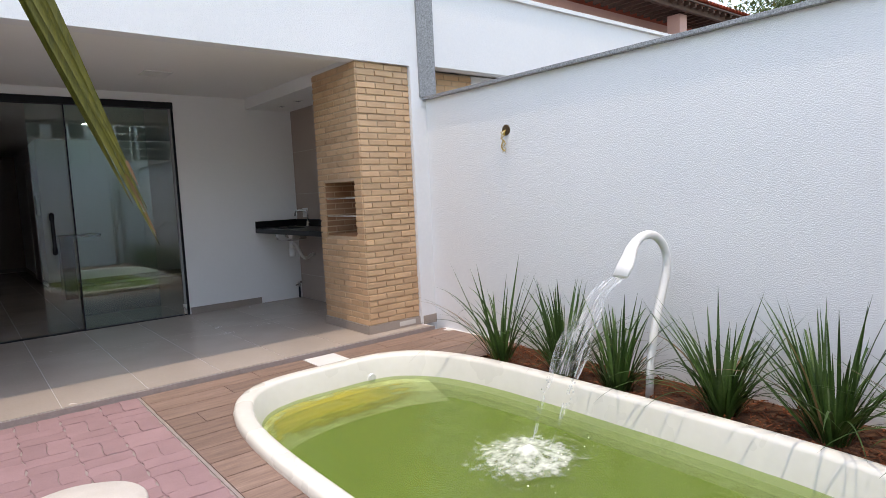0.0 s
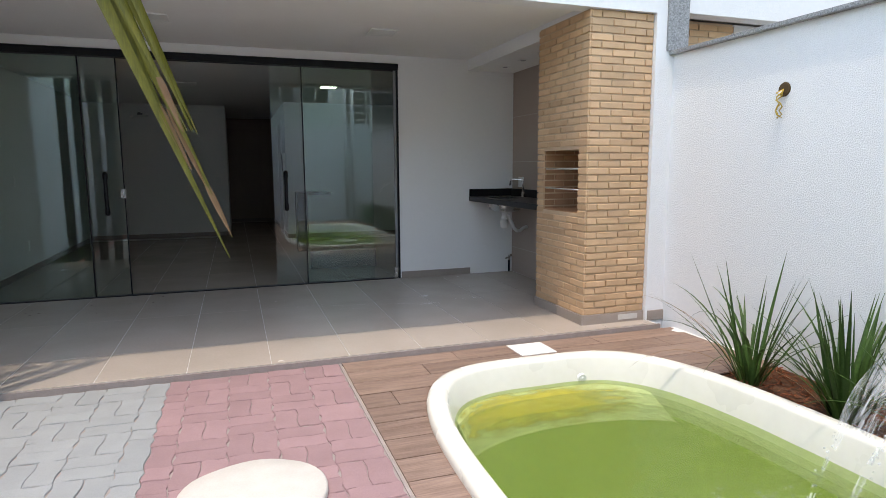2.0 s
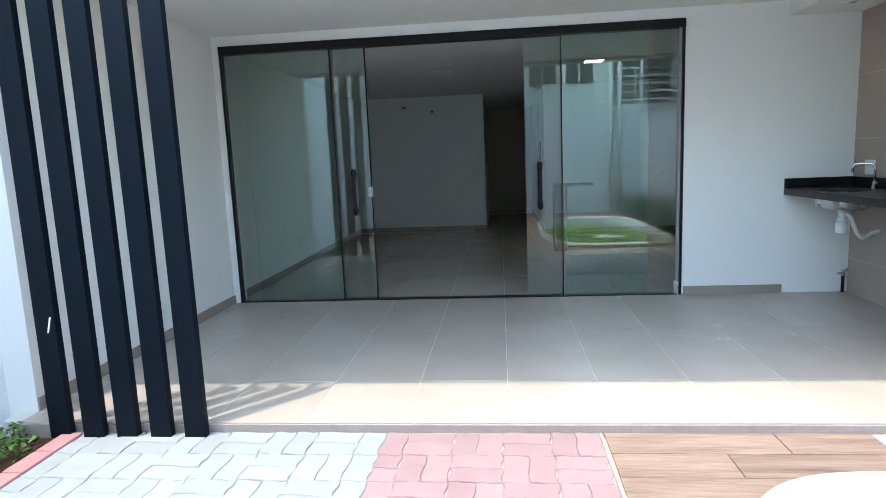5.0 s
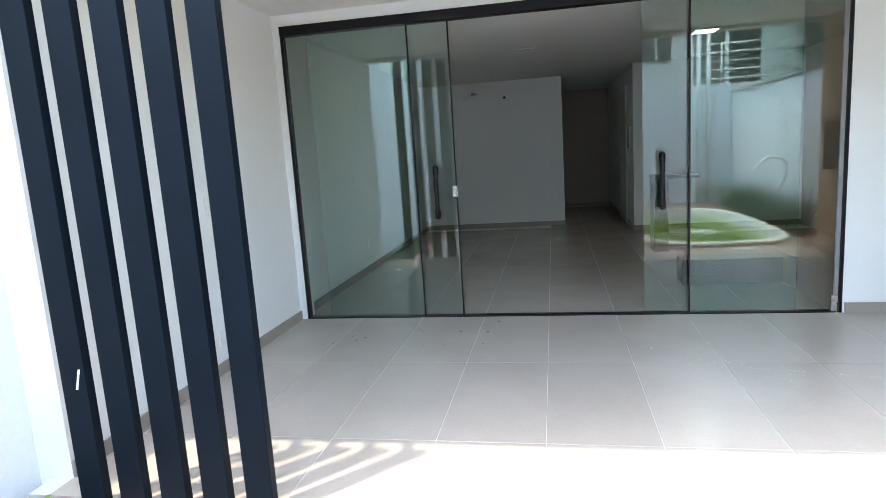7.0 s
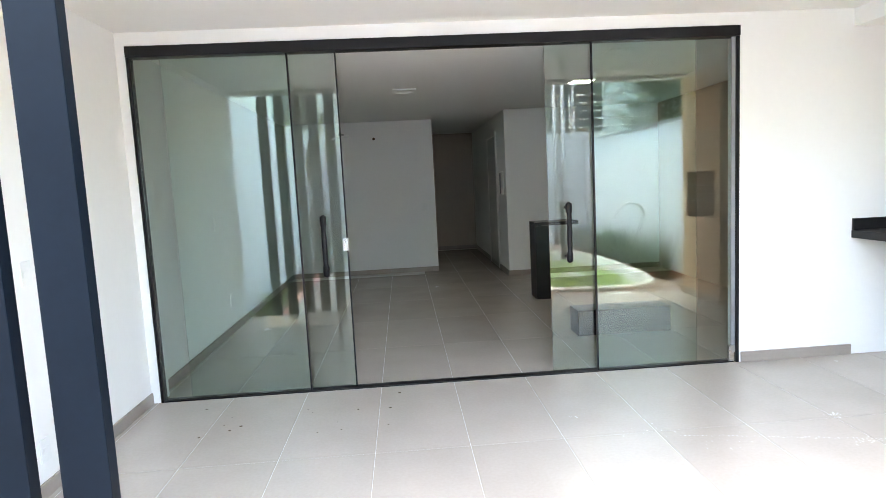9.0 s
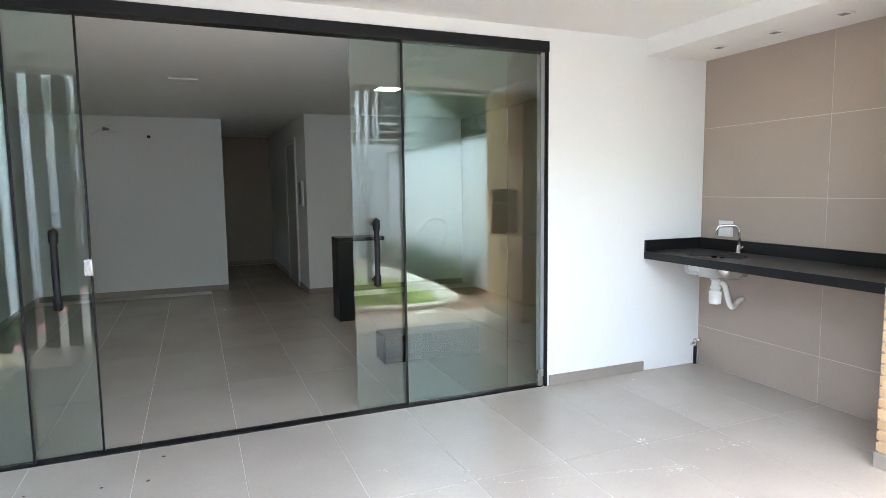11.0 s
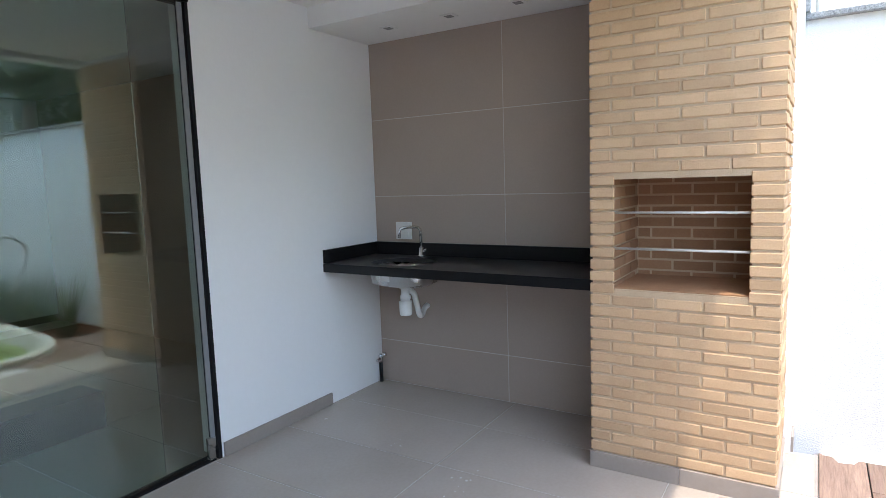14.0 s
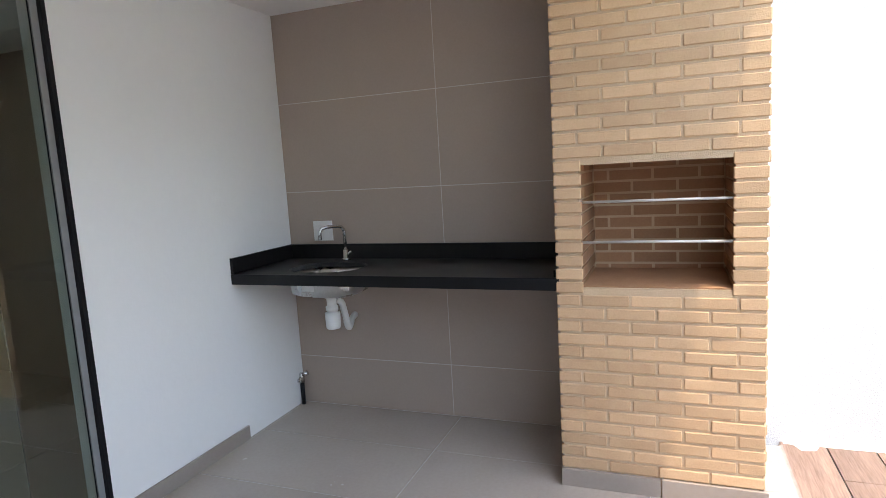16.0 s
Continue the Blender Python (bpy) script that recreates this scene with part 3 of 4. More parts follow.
for k in range(2600):
    p = Vector((rng.uniform(1.0, WX - 0.01), rng.uniform(-8.2, -3.56), -0.052 + rng.random() * 0.016))
    m = Matrix.Translation(p) @ Euler((rng.uniform(-.5, .5), rng.uniform(-.5, .5), rng.random() * 6.28)).to_matrix().to_4x4()
    lx, ly, lz = rng.uniform(0.008, 0.03), rng.uniform(0.003, 0.007), 0.003
    vs = [bm.verts.new(m @ Vector(c)) for c in ((-lx, -ly, 0), (lx, -ly * 0.5, 0), (lx * 0.8, ly, 0), (-lx * 0.9, ly * 0.7, 0), (0, 0, lz))]
    for f in ((0, 1, 4), (1, 2, 4), (2, 3, 4), (3, 0, 4)):
        bm.faces.new([vs[i] for i in f])
tagged(new("mulch", finish("mulch", bm, MULCH)), "loose red-brown pine bark chips over soil", "mulch", kind="stuff")

# planting strip by the slats
bm = bmesh.new()
for k in range(26):
    y0 = -2.66 - k * 0.2
    box(bm, -3.80 - 0.0, y0 - 0.193, -0.12, -3.70, y0, -0.028, bevel=0.006)
solid("kerb", bm, KERBP, "pink concrete kerb stones edging the strip", "kerb")
rng = random.Random(12)
for k in range(18):
    at = (rng.uniform(-4.18, -3.88), -2.66 - k * 0.09 - rng.random() * 0.05, -0.08)
    weed = thing("weed", at, "small bright-green leafy weed on bare soil", "plant", "weeds in the strip")
    bm = bmesh.new()
    for s in range(60):
        az, rr = rng.random() * 6.28, rng.uniform(0.01, 0.10)
        blade(bm, (at[0] + rr * math.cos(az), at[1] + rr * math.sin(az), at[2] + rng.uniform(0.0, 0.10)), rng.random() * 6.28, rng.uniform(0.5, 1.3),
              rng.uniform(0.02, 0.045), rng.uniform(0.007, 0.013), 0.6, 3)
    part("foliage", bm, WEED, weed)
    bm = bmesh.new()
    for s in range(5):
        az = rng.random() * 6.28
        tube(bm, [at, (at[0] + 0.05 * math.cos(az), at[1] + 0.05 * math.sin(az), at[2] + 0.09)], 0.002, 5)
    part("stem", bm, WEED, weed)

# ---- slat screen ----
screen = thing("slat_screen", (-3.45, -2.64, PAVE), "screen of tall blue-black steel slats before the porch", "screen")
for k in range(5):
    x = -3.855 + 0.178 * k
    part("slat", boxes((x, -2.685, PAVE - 0.01, x + 0.108, -2.645, 2.95), bevel=0.003), NAVY, screen)
    part("bracket", boxes((x + 0.03, -2.645, 2.6, x + 0.08, -2.5, 2.64)), NAVY, screen)

bm = boxes((-3.80, -2.6866, 0.50, -3.785, -2.6852, 0.58))
for v in bm.verts:
    v.co.x += (v.co.z - 0.5) * 0.45
    v.co.x = -3.785 + (v.co.x + 3.785) * 0.6
part("paint_mark", bm, PLASTIC, screen, "white paint scrape")

# ---- glass door ----
door = thing("glass_door", (-2.0, 0.04, 0), "wide frameless sliding glass door, middle leaf open", "door", kind="structure")
part("top_rail", boxes((-4.03, -0.012, 2.265, 0.0, 0.085, 2.334), bevel=0.003), BLACKAL, door, "black aluminium head rail")
part("left_jamb", boxes((-4.03, -0.006, 0.0, -4.014, 0.07, 2.264), bevel=0.002), BLACKAL, door)
part("right_jamb", boxes((-0.022, -0.006, 0.0, -0.002, 0.07, 2.264), bevel=0.002), BLACKAL, door)
part("bottom_track", boxes((-4.013, 0.0, 0.0, -0.033, 0.075, 0.008), bevel=0.002), BLACKAL, door, "thin black floor track")
panes = (("fixed_pane", -4.012, -3.03, 0.018), ("sliding_pane", -3.84, -2.722, 0.048), ("sliding_pane", -1.335, -0.285, 0.048), ("fixed_pane", -1.02, -0.035, 0.018))
for nm, x0, x1, y in panes:
    g = part(nm, boxes((x0, y, 0.016, x1, y + 0.008, 2.262)), GLASS, door, "clear greenish tempered glass")
    g.visible_shadow = False
for x, y in ((-3.03, 0.022), (-1.02, 0.022), (-2.722, 0.052)):
    part("edge_seal", boxes((x - 0.005, y - 0.010, 0.010, x + 0.005, y + 0.010, 2.263)), BLACKAL, door, "black rubber edge strip")
for x in (-2.865, -1.215):
    bm = bmesh.new()
    tube(bm, [(x, -0.02, 0.80), (x, -0.03, 0.805), (x, -0.032, 0.86), (x, -0.036, 0.87), (x, -0.042, 1.0), (x, -0.036, 1.13), (x, -0.032, 1.14), (x, -0.03, 1.195), (x, -0.02, 1.20)],
         [0.012, 0.022, 0.022, 0.016, 0.018, 0.016, 0.022, 0.022, 0.012], 14)
    for z in (0.83, 1.17):
        tube(bm, [(x, -0.028, z), (x, 0.06, z)], 0.011, 10)
    part("handle", bm, BLACKAL, door, "black bar pull handle")
part("lock", boxes((-2.752, 0.03, 0.955, -2.714, 0.070, 1.04), bevel=0.004), STEEL, door, "small steel lock plate")
part("jamb_cover", boxes((-0.052, 0.010, 0.016, -0.024, 0.016, 2.262)), GREYPL, door, "grey jamb strip")
part("corner_bracket", boxes((-0.065, 0.008, 0.008, -0.024, 0.036, 0.12), bevel=0.002), STEEL, door)

# ---- barbecue ----
bbq = thing("barbecue", (1.08, -2.08, 0), "tall buff-brick barbecue column with an open grill niche", "barbecue")
BX, BF, BB, BT = 0.80, -2.47, -1.69, 2.379
PX = 1.36
OY0, OY1, OZ0, OZ1 = -2.352, -1.80, 0.868, 1.365
for nm, d in (("lower_core", (BX + 0.006, BF + 0.006, 0.0, PX, BB - 0.01, OZ0)), ("upper_core", (BX + 0.006, BF + 0.006, OZ1, PX, BB - 0.01, BT)),
              ("front_cheek", (BX + 0.006, BF + 0.006, OZ0, PX, OY0 - 0.008, OZ1)), ("rear_cheek", (BX + 0.01, OY1 + 0.008, OZ0, PX, BB - 0.01, OZ1)),
              ("firebox_back", (1.255, OY0 - 0.008, OZ0, PX, OY1 + 0.008, OZ1))):
    part(nm, boxes(d), MORTAR, bbq, "tan mortar core")
bm = boxes((BX - 0.012, BF - 0.012, 0.0, BX + 0.004, BF + 0.375, 0.078), (BX - 0.012, BF + 0.378, 0.0, BX + 0.004, BB, 0.078), (BX + 0.004, BF - 0.012, 0.0, PX, BF + 0.004, 0.078), bevel=0.002)
part("plinth", bm, SKIRT, bbq, "grey porcelain skirting tiles")
# Thin slab in the shaded niche tone, laid over the pale mortar core.
part("firebox_floor", boxes((BX + 0.012, OY0 - 0.004, OZ0 + 0.001, 1.25, OY1 + 0.004, OZ0 + 0.006)), NICHE, bbq, "brick floor of the niche")
part("plinth_patch", boxes((1.12, BF - 0.0145, 0.02, 1.30, BF - 0.0122, 0.062)), GROUT, bbq, "pale dried filler patch")
for z in (1.215, 1.052):
    part("grill_rod", tube(bmesh.new(), [(BX + 0.03, OY0 - 0.005, z), (BX + 0.03, OY1 + 0.005, z)], 0.0055, 10), GALV, bbq, "pale steel skewer rest")

# ---- counter with sink ----
counter = thing("counter", (1.1, -0.85, 0.85), "black granite counter with low upstand, fixed to the walls", "counter")
SX, SY = 1.065, -0.44
hole = superoval(SX, SY, 0.15, 0.20, 3.0, 64)
bm = bmesh.new()


def rect_hit(x, y, x0, y0, x1, y1):
    dx, dy = x - SX, y - SY
    k = min(((x1 - SX) if dx > 0 else (SX - x0)) / max(abs(dx), 1e-6), ((y1 - SY) if dy > 0 else (SY - y0)) / max(abs(dy), 1e-6))
    return (SX + dx * k, SY + dy * k)


CX0, CY0, CX1, CY1 = 0.83, -0.88, 1.35, -0.0
for z, flip in ((0.90, False), (0.875, True)):
    pairs = [(bm.verts.new((x, y, z)), bm.verts.new((*rect_hit(x, y, CX0, CY0, CX1, CY1), z))) for x, y in hole]
    for k in range(64):
        a, b = pairs[k], pairs[(k + 1) % 64]
        bm.faces.new((a[0], b[0], b[1], a[1]))
    if z == 0.90:
        top = [p[0] for p in pairs]
    else:
        for k in range(64):
            bm.faces.new((top[k], top[(k + 1) % 64], pairs[(k + 1) % 64][0], pairs[k][0]))
for cx, cy in ((CX0, CY0), (CX0, CY1), (CX1, CY0), (CX1, CY1)):
    k = [i for i, (x, y) in enumerate(hole)]
    px = [rect_hit(x, y, CX0, CY0, CX1, CY1) for x, y in hole]
    near = sorted(range(64), key=lambda i: (px[i][0] - cx) ** 2 + (px[i][1] - cy) ** 2)[:2]
    for z in (0.90,):
        bm.faces.new([bm.verts.new((px[i][0], px[i][1], z - 0.0002)) for i in near] + [bm.verts.new((cx, cy, z - 0.0002))])
box(bm, CX0, -1.688, 0.875, CX1, CY0, 0.90)
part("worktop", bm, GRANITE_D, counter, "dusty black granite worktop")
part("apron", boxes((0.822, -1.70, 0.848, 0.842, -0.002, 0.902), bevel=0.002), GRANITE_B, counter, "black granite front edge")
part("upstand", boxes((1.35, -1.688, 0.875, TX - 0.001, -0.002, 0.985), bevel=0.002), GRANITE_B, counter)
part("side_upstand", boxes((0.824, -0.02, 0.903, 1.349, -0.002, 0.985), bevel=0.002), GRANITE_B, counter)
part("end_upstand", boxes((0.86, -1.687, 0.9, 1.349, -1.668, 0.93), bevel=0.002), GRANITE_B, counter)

sink = thing("sink", (SX, SY, 0.75), "brushed steel undermount sink bowl under black granite", "sink")
rings = []
for inset, z in ((-0.025, 0.874), (-0.004, 0.872), (0.0, 0.82), (0.008, 0.775), (0.05, 0.757), (0.12, 0.752)):
    rings.append([(x, y, z) for x, y in superoval(SX, SY, 0.152 - inset, 0.202 - inset, 3.2, 48)])
bowl = part("bowl", loft(bmesh.new(), rings, cap=True), STEEL, sink)
part("sticker", boxes((0.9085, -0.44, 0.80, 0.911, -0.37, 0.845)), PLASTIC, bowl, "pale paper label")
trap = part("drain_trap", tube(bmesh.new(), [(SX, SY, 0.752), (SX, SY, 0.735), (SX, SY, 0.734), (SX, SY, 0.69), (SX, SY, 0.689), (SX, SY, 0.668), (SX, SY, 0.667), (SX, SY, 0.655), (SX, SY, 0.654), (SX, SY, 0.575), (SX, SY, 0.568)],
                               [0.034, 0.034, 0.026, 0.026, 0.033, 0.033, 0.028, 0.028, 0.041, 0.039, 0.034], 20), PLASTIC, sink, "white plastic bottle trap")
pts = [(SX + 0.015, SY - 0.02, 0.725), (SX + 0.045, SY - 0.035, 0.70), (SX + 0.075, SY - 0.032, 0.63), (SX + 0.11, SY - 0.02, 0.565), (SX + 0.155, SY - 0.002, 0.53),
       (SX + 0.205, SY + 0.018, 0.53), (SX + 0.255, SY + 0.03, 0.56), (TX, SY + 0.035, 0.57)]
fine = []
for p, q in zip(pts, pts[1:]):
    fine += [Vector(p).lerp(Vector(q), i / 6) for i in range(6)]
part("waste_hose", tube(bmesh.new(), fine, [0.016 + 0.003 * (i % 2) for i in range(len(fine))], 12), PLASTIC, sink, "white corrugated waste hose")

tap = thing("faucet", (1.305, -0.41, 0.9), "chrome gooseneck kitchen tap on black granite", "faucet")
pts = [(1.305, -0.41, 0.945), (1.305, -0.41, 1.06)]
for k in range(1, 7):
    a = math.pi / 2 * k / 6
    pts.append((1.305 - 0.03 * (1 - math.cos(a)), -0.41 + 0.022 * (1 - math.cos(a)), 1.06 + 0.035 * math.sin(a)))
pts += [(1.225, -0.352, 1.097), (1.195, -0.331, 1.09), (1.187, -0.325, 1.07), (1.186, -0.324, 1.03)]
part("spout", tube(bmesh.new(), pts, 0.0095, 14), CHROME, tap)
part("base", tube(bmesh.new(), [(1.305, -0.41, 0.9), (1.305, -0.41, 0.91), (1.305, -0.41, 0.912), (1.305, -0.41, 0.96)], [0.024, 0.024, 0.017, 0.015], 18), CHROME, tap)
part("lever", tube(bmesh.new(), [(1.305, -0.42, 0.935), (1.30, -0.452, 0.95)], [0.009, 0.006], 10), CHROME, tap)


def wall_plate(name, at, axis, w, h, label, marks=2):
    """A switch or socket plate with its rockers; axis: the way it faces."""
    t = thing(name, at, label, "wall plate")
    x, y, z = at

    def slab(a0, b0, a1, b1, d0, d1, bev):
        if axis == "-x":
            return boxes((x - d1, y + a0, z + b0, x - d0, y + a1, z + b1), bevel=bev)
        if axis == "+x":
            return boxes((x + d0, y + a0, z + b0, x + d1, y + a1, z + b1), bevel=bev)
        return boxes((x + a0, y - d1, z + b0, x + a1, y - d0, z + b1), bevel=bev)
    part("plate", slab(-w / 2, -h / 2, w / 2, h / 2, 0.0, 0.008, 0.002), PLASTIC, t)
    for k in range(marks):
        b = (k - (marks - 1) / 2) * h * 0.4
        part("rocker", slab(-w * 0.32, b - h * 0.13, w * 0.32, b + h * 0.13, 0.008, 0.0115, 0.001), PLASTIC, t)
    return t


wall_plate("socket", (TX, -0.235, 1.062), "-x", 0.125, 0.115, "white double socket plate on the tiled wall")
wall_plate("light_switch", (LX, -1.17, 1.06), "+x", 0.075, 0.115, "white switch plate on the porch wall", 1)
wall_plate("light_switch", (LX, -0.95, 1.0), "+x", 0.075, 0.115, "white switch plate on the porch wall", 2)
wall_plate("socket", (LX, -1.19, 0.22), "+x", 0.075, 0.115, "white socket plate low on the porch wall", 1)
wall_plate("socket", (LX, 2.0, 0.32), "+x", 0.075, 0.115, "white socket plate low on the room wall", 1)
wall_plate("light_switch", (LX, 1.7, 1.1), "+x", 0.075, 0.115, "white switch plate on the room wall", 1)
wall_plate("light_switch", (-1.99, 5.38, 1.02), "-y", 0.075, 0.115, "white switch plate on the room's back wall", 1)

stub = thing("water_stub", (1.32, -0.02, 0), "black pipe stub with a chrome valve by the wall corner", "valve")
part("pipe", tube(bmesh.new(), [(1.325, -0.022, 0.0), (1.325, -0.022, 0.16)], 0.013, 12), BLACKAL, stub)
part("valve", tube(bmesh.new(), [(1.325, -0.022, 0.14), (1.325, -0.022, 0.19), (1.325, -0.022, 0.2)], [0.016, 0.016, 0.01], 12), CHROME, stub)
part("outlet", tube(bmesh.new(), [(1.325, -0.022, 0.17), (1.28, -0.03, 0.165), (1.275, -0.032, 0.155)], 0.010, 10), CHROME, stub)
part("knob", tube(bmesh.new(), [(1.325, -0.03, 0.185), (1.335, -0.06, 0.2)], [0.012, 0.016], 10), CHROME, stub)

# ---- lamps ----


def panel_lamp(x, y, z, lit, size=0.24):
    t = thing("ceiling_panel", (x, y, z), "square flush LED ceiling panel, %s" % ("lit cool white" if lit else "switched off"), "ceiling light", "ceiling panels")
    h = size / 2
    part("frame", boxes((x - h, y - h, z - 0.012, x + h, y - h + 0.014, z), (x - h, y + h - 0.014, z - 0.012, x + h, y + h, z),
                        (x - h, y - h + 0.014, z - 0.012, x - h + 0.014, y + h - 0.014, z), (x + h - 0.014, y - h + 0.014, z - 0.012, x + h, y + h - 0.014, z)), PLASTIC, t)
    part("diffuser", boxes((x - h + 0.014, y - h + 0.014, z - 0.009, x + h - 0.014, y + h - 0.014, z)), LAMP if lit else PLASTIC, t)


panel_lamp(-2.27, -1.05, 2.42, False)
panel_lamp(-0.42, -1.06, 2.42, False)
panel_lamp(-0.41, 2.25, 2.36, True)
panel_lamp(-2.25, 2.42, 2.36, False)
for y in (-0.38, -0.80, -1.22):
    t = thing("downlight", (1.09, y, 2.3), "small square recessed spotlight in the soffit", "ceiling light", "soffit spots")
    part("rim", boxes((1.05, y - 0.04, 2.294, 1.13, y + 0.04, 2.3), bevel=0.002), PLASTIC, t)
    part("lens", boxes((1.068, y - 0.022, 2.2915, 1.112, y + 0.022, 2.294)), GREYPL, t)

wl = thing("wall_lamp_outlet", (WX, -3.53, 1.68), "open wall box with loose yellow cables on stucco", "cable outlet")
bm = bmesh.new()
tube(bm, [(WX - 0.002, -3.53, 1.70), (WX - 0.008, -3.53, 1.70)], [0.045, 0.04], 14)
part("box", bm, DARKHOLE, wl, "brown round wall box")
for k in range(4):
    r = random.Random(40 + k)
    pts = [(WX - 0.01, -3.53, 1.70)]
    for i in range(1, 9):
        pts.append((WX - 0.03 - r.random() * 0.03, -3.53 + r.uniform(-0.03, 0.03), 1.70 - i * 0.022))
    part("cable", tube(bmesh.new(), pts, 0.004, 6), BRASSY if k < 3 else PLASTIC, wl)

ac = thing("aircon_pipes", (-3.2, 5.38, 2.14), "loose air-conditioner pipe ends from the wall", "pipe ends")
part("pipe", tube(bmesh.new(), [(-3.1, 5.38, 2.15), (-3.15, 5.33, 2.15), (-3.3, 5.32, 2.14), (-3.36, 5.32, 2.10)], 0.02, 10), PLASTIC, ac)
part("sleeve", tube(bmesh.new(), [(-3.18, 5.36, 2.17), (-3.24, 5.33, 2.19)], 0.025, 10), GREYPL, ac)
hole_t = thing("wall_hole", (-2.72, 5.38, 2.1), "small dark cable hole in the back wall", "cable hole")
part("rim", tube(bmesh.new(), [(-2.72, 5.381, 2.1), (-2.72, 5.374, 2.1)], 0.022, 12), DARKHOLE, hole_t)

island = thing("kitchen_island", (0.2, 2.9, 0), "black granite kitchen counter with a waterfall end", "kitchen counter")
part("top", boxes((-0.86, 2.64, 0.84, -0.36, 2.95, 0.88), bevel=0.003), GRANITE_B, island)
part("end_panel", boxes((-0.86, 2.642, 0.0, -0.70, 2.948, 0.839), bevel=0.003), GRANITE_B, island)
# Made-up box that fills a dark rectangle low in the room.
low_box = thing("low_dark_box", (-0.47, 1.1, 0), "low dark box added on the room floor", "plinth")
part("slab", boxes((-0.88, 0.97, 0.0, -0.06, 1.22, 0.22), bevel=0.004), GRANITE_B, low_box)
intercom = thing("intercom", (-0.85, 4.73, 1.33), "white wall intercom handset at the corridor corner", "intercom")
part("body", boxes((-0.885, 4.66, 1.16, -0.85, 4.76, 1.50), bevel=0.008), PLASTIC, intercom)
part("handset", boxes((-0.905, 4.69, 1.18, -0.886, 4.73, 1.48), bevel=0.006), GREYPL, intercom)
hd = thing("door_1", (-0.9, 5.7, 0), "closed pale corridor door in white frame", "door", kind="structure")
part("leaf", boxes((-0.862, 5.3, 0.0, -0.85, 6.1, 2.05)), WOODIN, hd)
part("frame", boxes((-0.87, 5.22, 0.0, -0.85, 5.297, 2.12), (-0.87, 6.103, 0.0, -0.85, 6.18, 2.12), (-0.87, 5.297, 2.053, -0.85, 6.103, 2.12), bevel=0.002), PAINT, hd)

# drain cover and stepping stone
cover = thing("drain_cover", (0.2, -2.76, PAVE), "white square inspection cover on the deck", "cover")
part("plate", boxes((0.065, -2.90, PAVE, 0.335, -2.65, PAVE + 0.006), bevel=0.002), PLASTIC, cover)
bm = bmesh.new()
rr = random.Random(3)
out = []
for k in range(40):
    a = 2 * math.pi * k / 40
    s = 1 + 0.05 * noise.noise((math.cos(a) * 1.5, math.sin(a) * 1.5, 3))
    out.append((0.29 * s * math.cos(a), 0.27 * s * math.sin(a)))
loft(bm, [[(-1.71 + x * q, -4.14 + y * q, PAVE + z) for x, y in out] for q, z in ((1.0, 0.0), (1.0, 0.022), (0.97, 0.03), (0.5, 0.032))], cap=True)
SPOT = mat("pale_cast_stone", (0.6, 0.56, 0.51), (0.5, 0.46, 0.41), 10, 140, 0.9, 0.5, 160)
tagged(new("stepping_stone", finish("stepping_stone", bm, SPOT)), "round pale cast-stone stepping stone on pink pavers", "stepping stone")

# dried paint flecks and grit on the porch floor
rng = random.Random(51)


def fleck(bm, x, y, r, z=0.0016):
    n = rng.randint(5, 8)
    c = bm.verts.new((x, y, z + 0.0012))
    vs = [bm.verts.new((x + r * rng.uniform(0.5, 1.2) * math.cos(6.283 * k / n), y + r * rng.uniform(0.5, 1.2) * math.sin(6.283 * k / n), z)) for k in range(n)]
    for k in range(n):
        bm.faces.new((c, vs[k], vs[(k + 1) % n]))


bm = bmesh.new()
for cx, cy, n, sp in ((-0.03, -1.0, 26, 0.03), (-0.1, -1.33, 30, 0.05), (-1.1, -1.02, 12, 0.08), (-1.4, -0.75, 10, 0.06), (-0.75, -1.22, 16, 0.08), (0.35, -1.25, 14, 0.06), (0.6, -0.7, 5, 0.05)):
    for k in range(n):
        fleck(bm, cx + rng.gauss(0, sp), cy + rng.gauss(0, sp * 0.5), rng.uniform(0.0015, 0.0065))
for k in range(46):
    s_ = k / 45
    fleck(bm, -0.95 + 0.95 * s_, -1.10 - 0.22 * s_ + rng.gauss(0, 0.006), rng.uniform(0.002, 0.006))
tagged(new("paint_flecks", finish("paint_flecks", bm, GROUT)), "dried white paint flecks on the porch tiles", "paint flecks", kind="stuff")
bm = bmesh.new()
for k in range(16):
    fleck(bm, rng.uniform(-3.7, -2.4), rng.uniform(-0.75, -0.1), rng.uniform(0.004, 0.013))
tagged(new("grit", finish("grit", bm, DARKHOLE)), "dark grit scattered on the porch tiles", "grit", kind="stuff")
bm = bmesh.new()
rag = []
for k in range(40):
    y = -2.64 - 0.85 * k / 39
    w = 0.02 + 0.035 * abs(noise.noise((y * 9, 2, 0))) + (0.05 if 2 < k < 7 else 0)
    rag.append((bm.verts.new((WX - 0.001, y, PAVE + 0.004)), bm.verts.new((WX - w, y, PAVE + 0.002))))
for p, q in zip(rag, rag[1:]):
    bm.faces.new((p[0], q[0], q[1], p[1]))
tagged(new("mortar_spill", finish("mortar_spill", bm, PLASTIC)), "ragged white paint spill where the wall meets the deck", "paint spill", kind="stuff")

# ---- beyond the walls ----
nb = thing("neighbour_house", (5, -2, 0), "white stucco house next door with a brick column", "house")
part("beam", boxes((1.646, -2.505, 2.40, 9.0, -2.36, 3.16)), STUCCO, nb)
part("coping", boxes((1.646, -2.54, 3.16, 9.0, -2.3, 3.2)), STUCCO, nb)
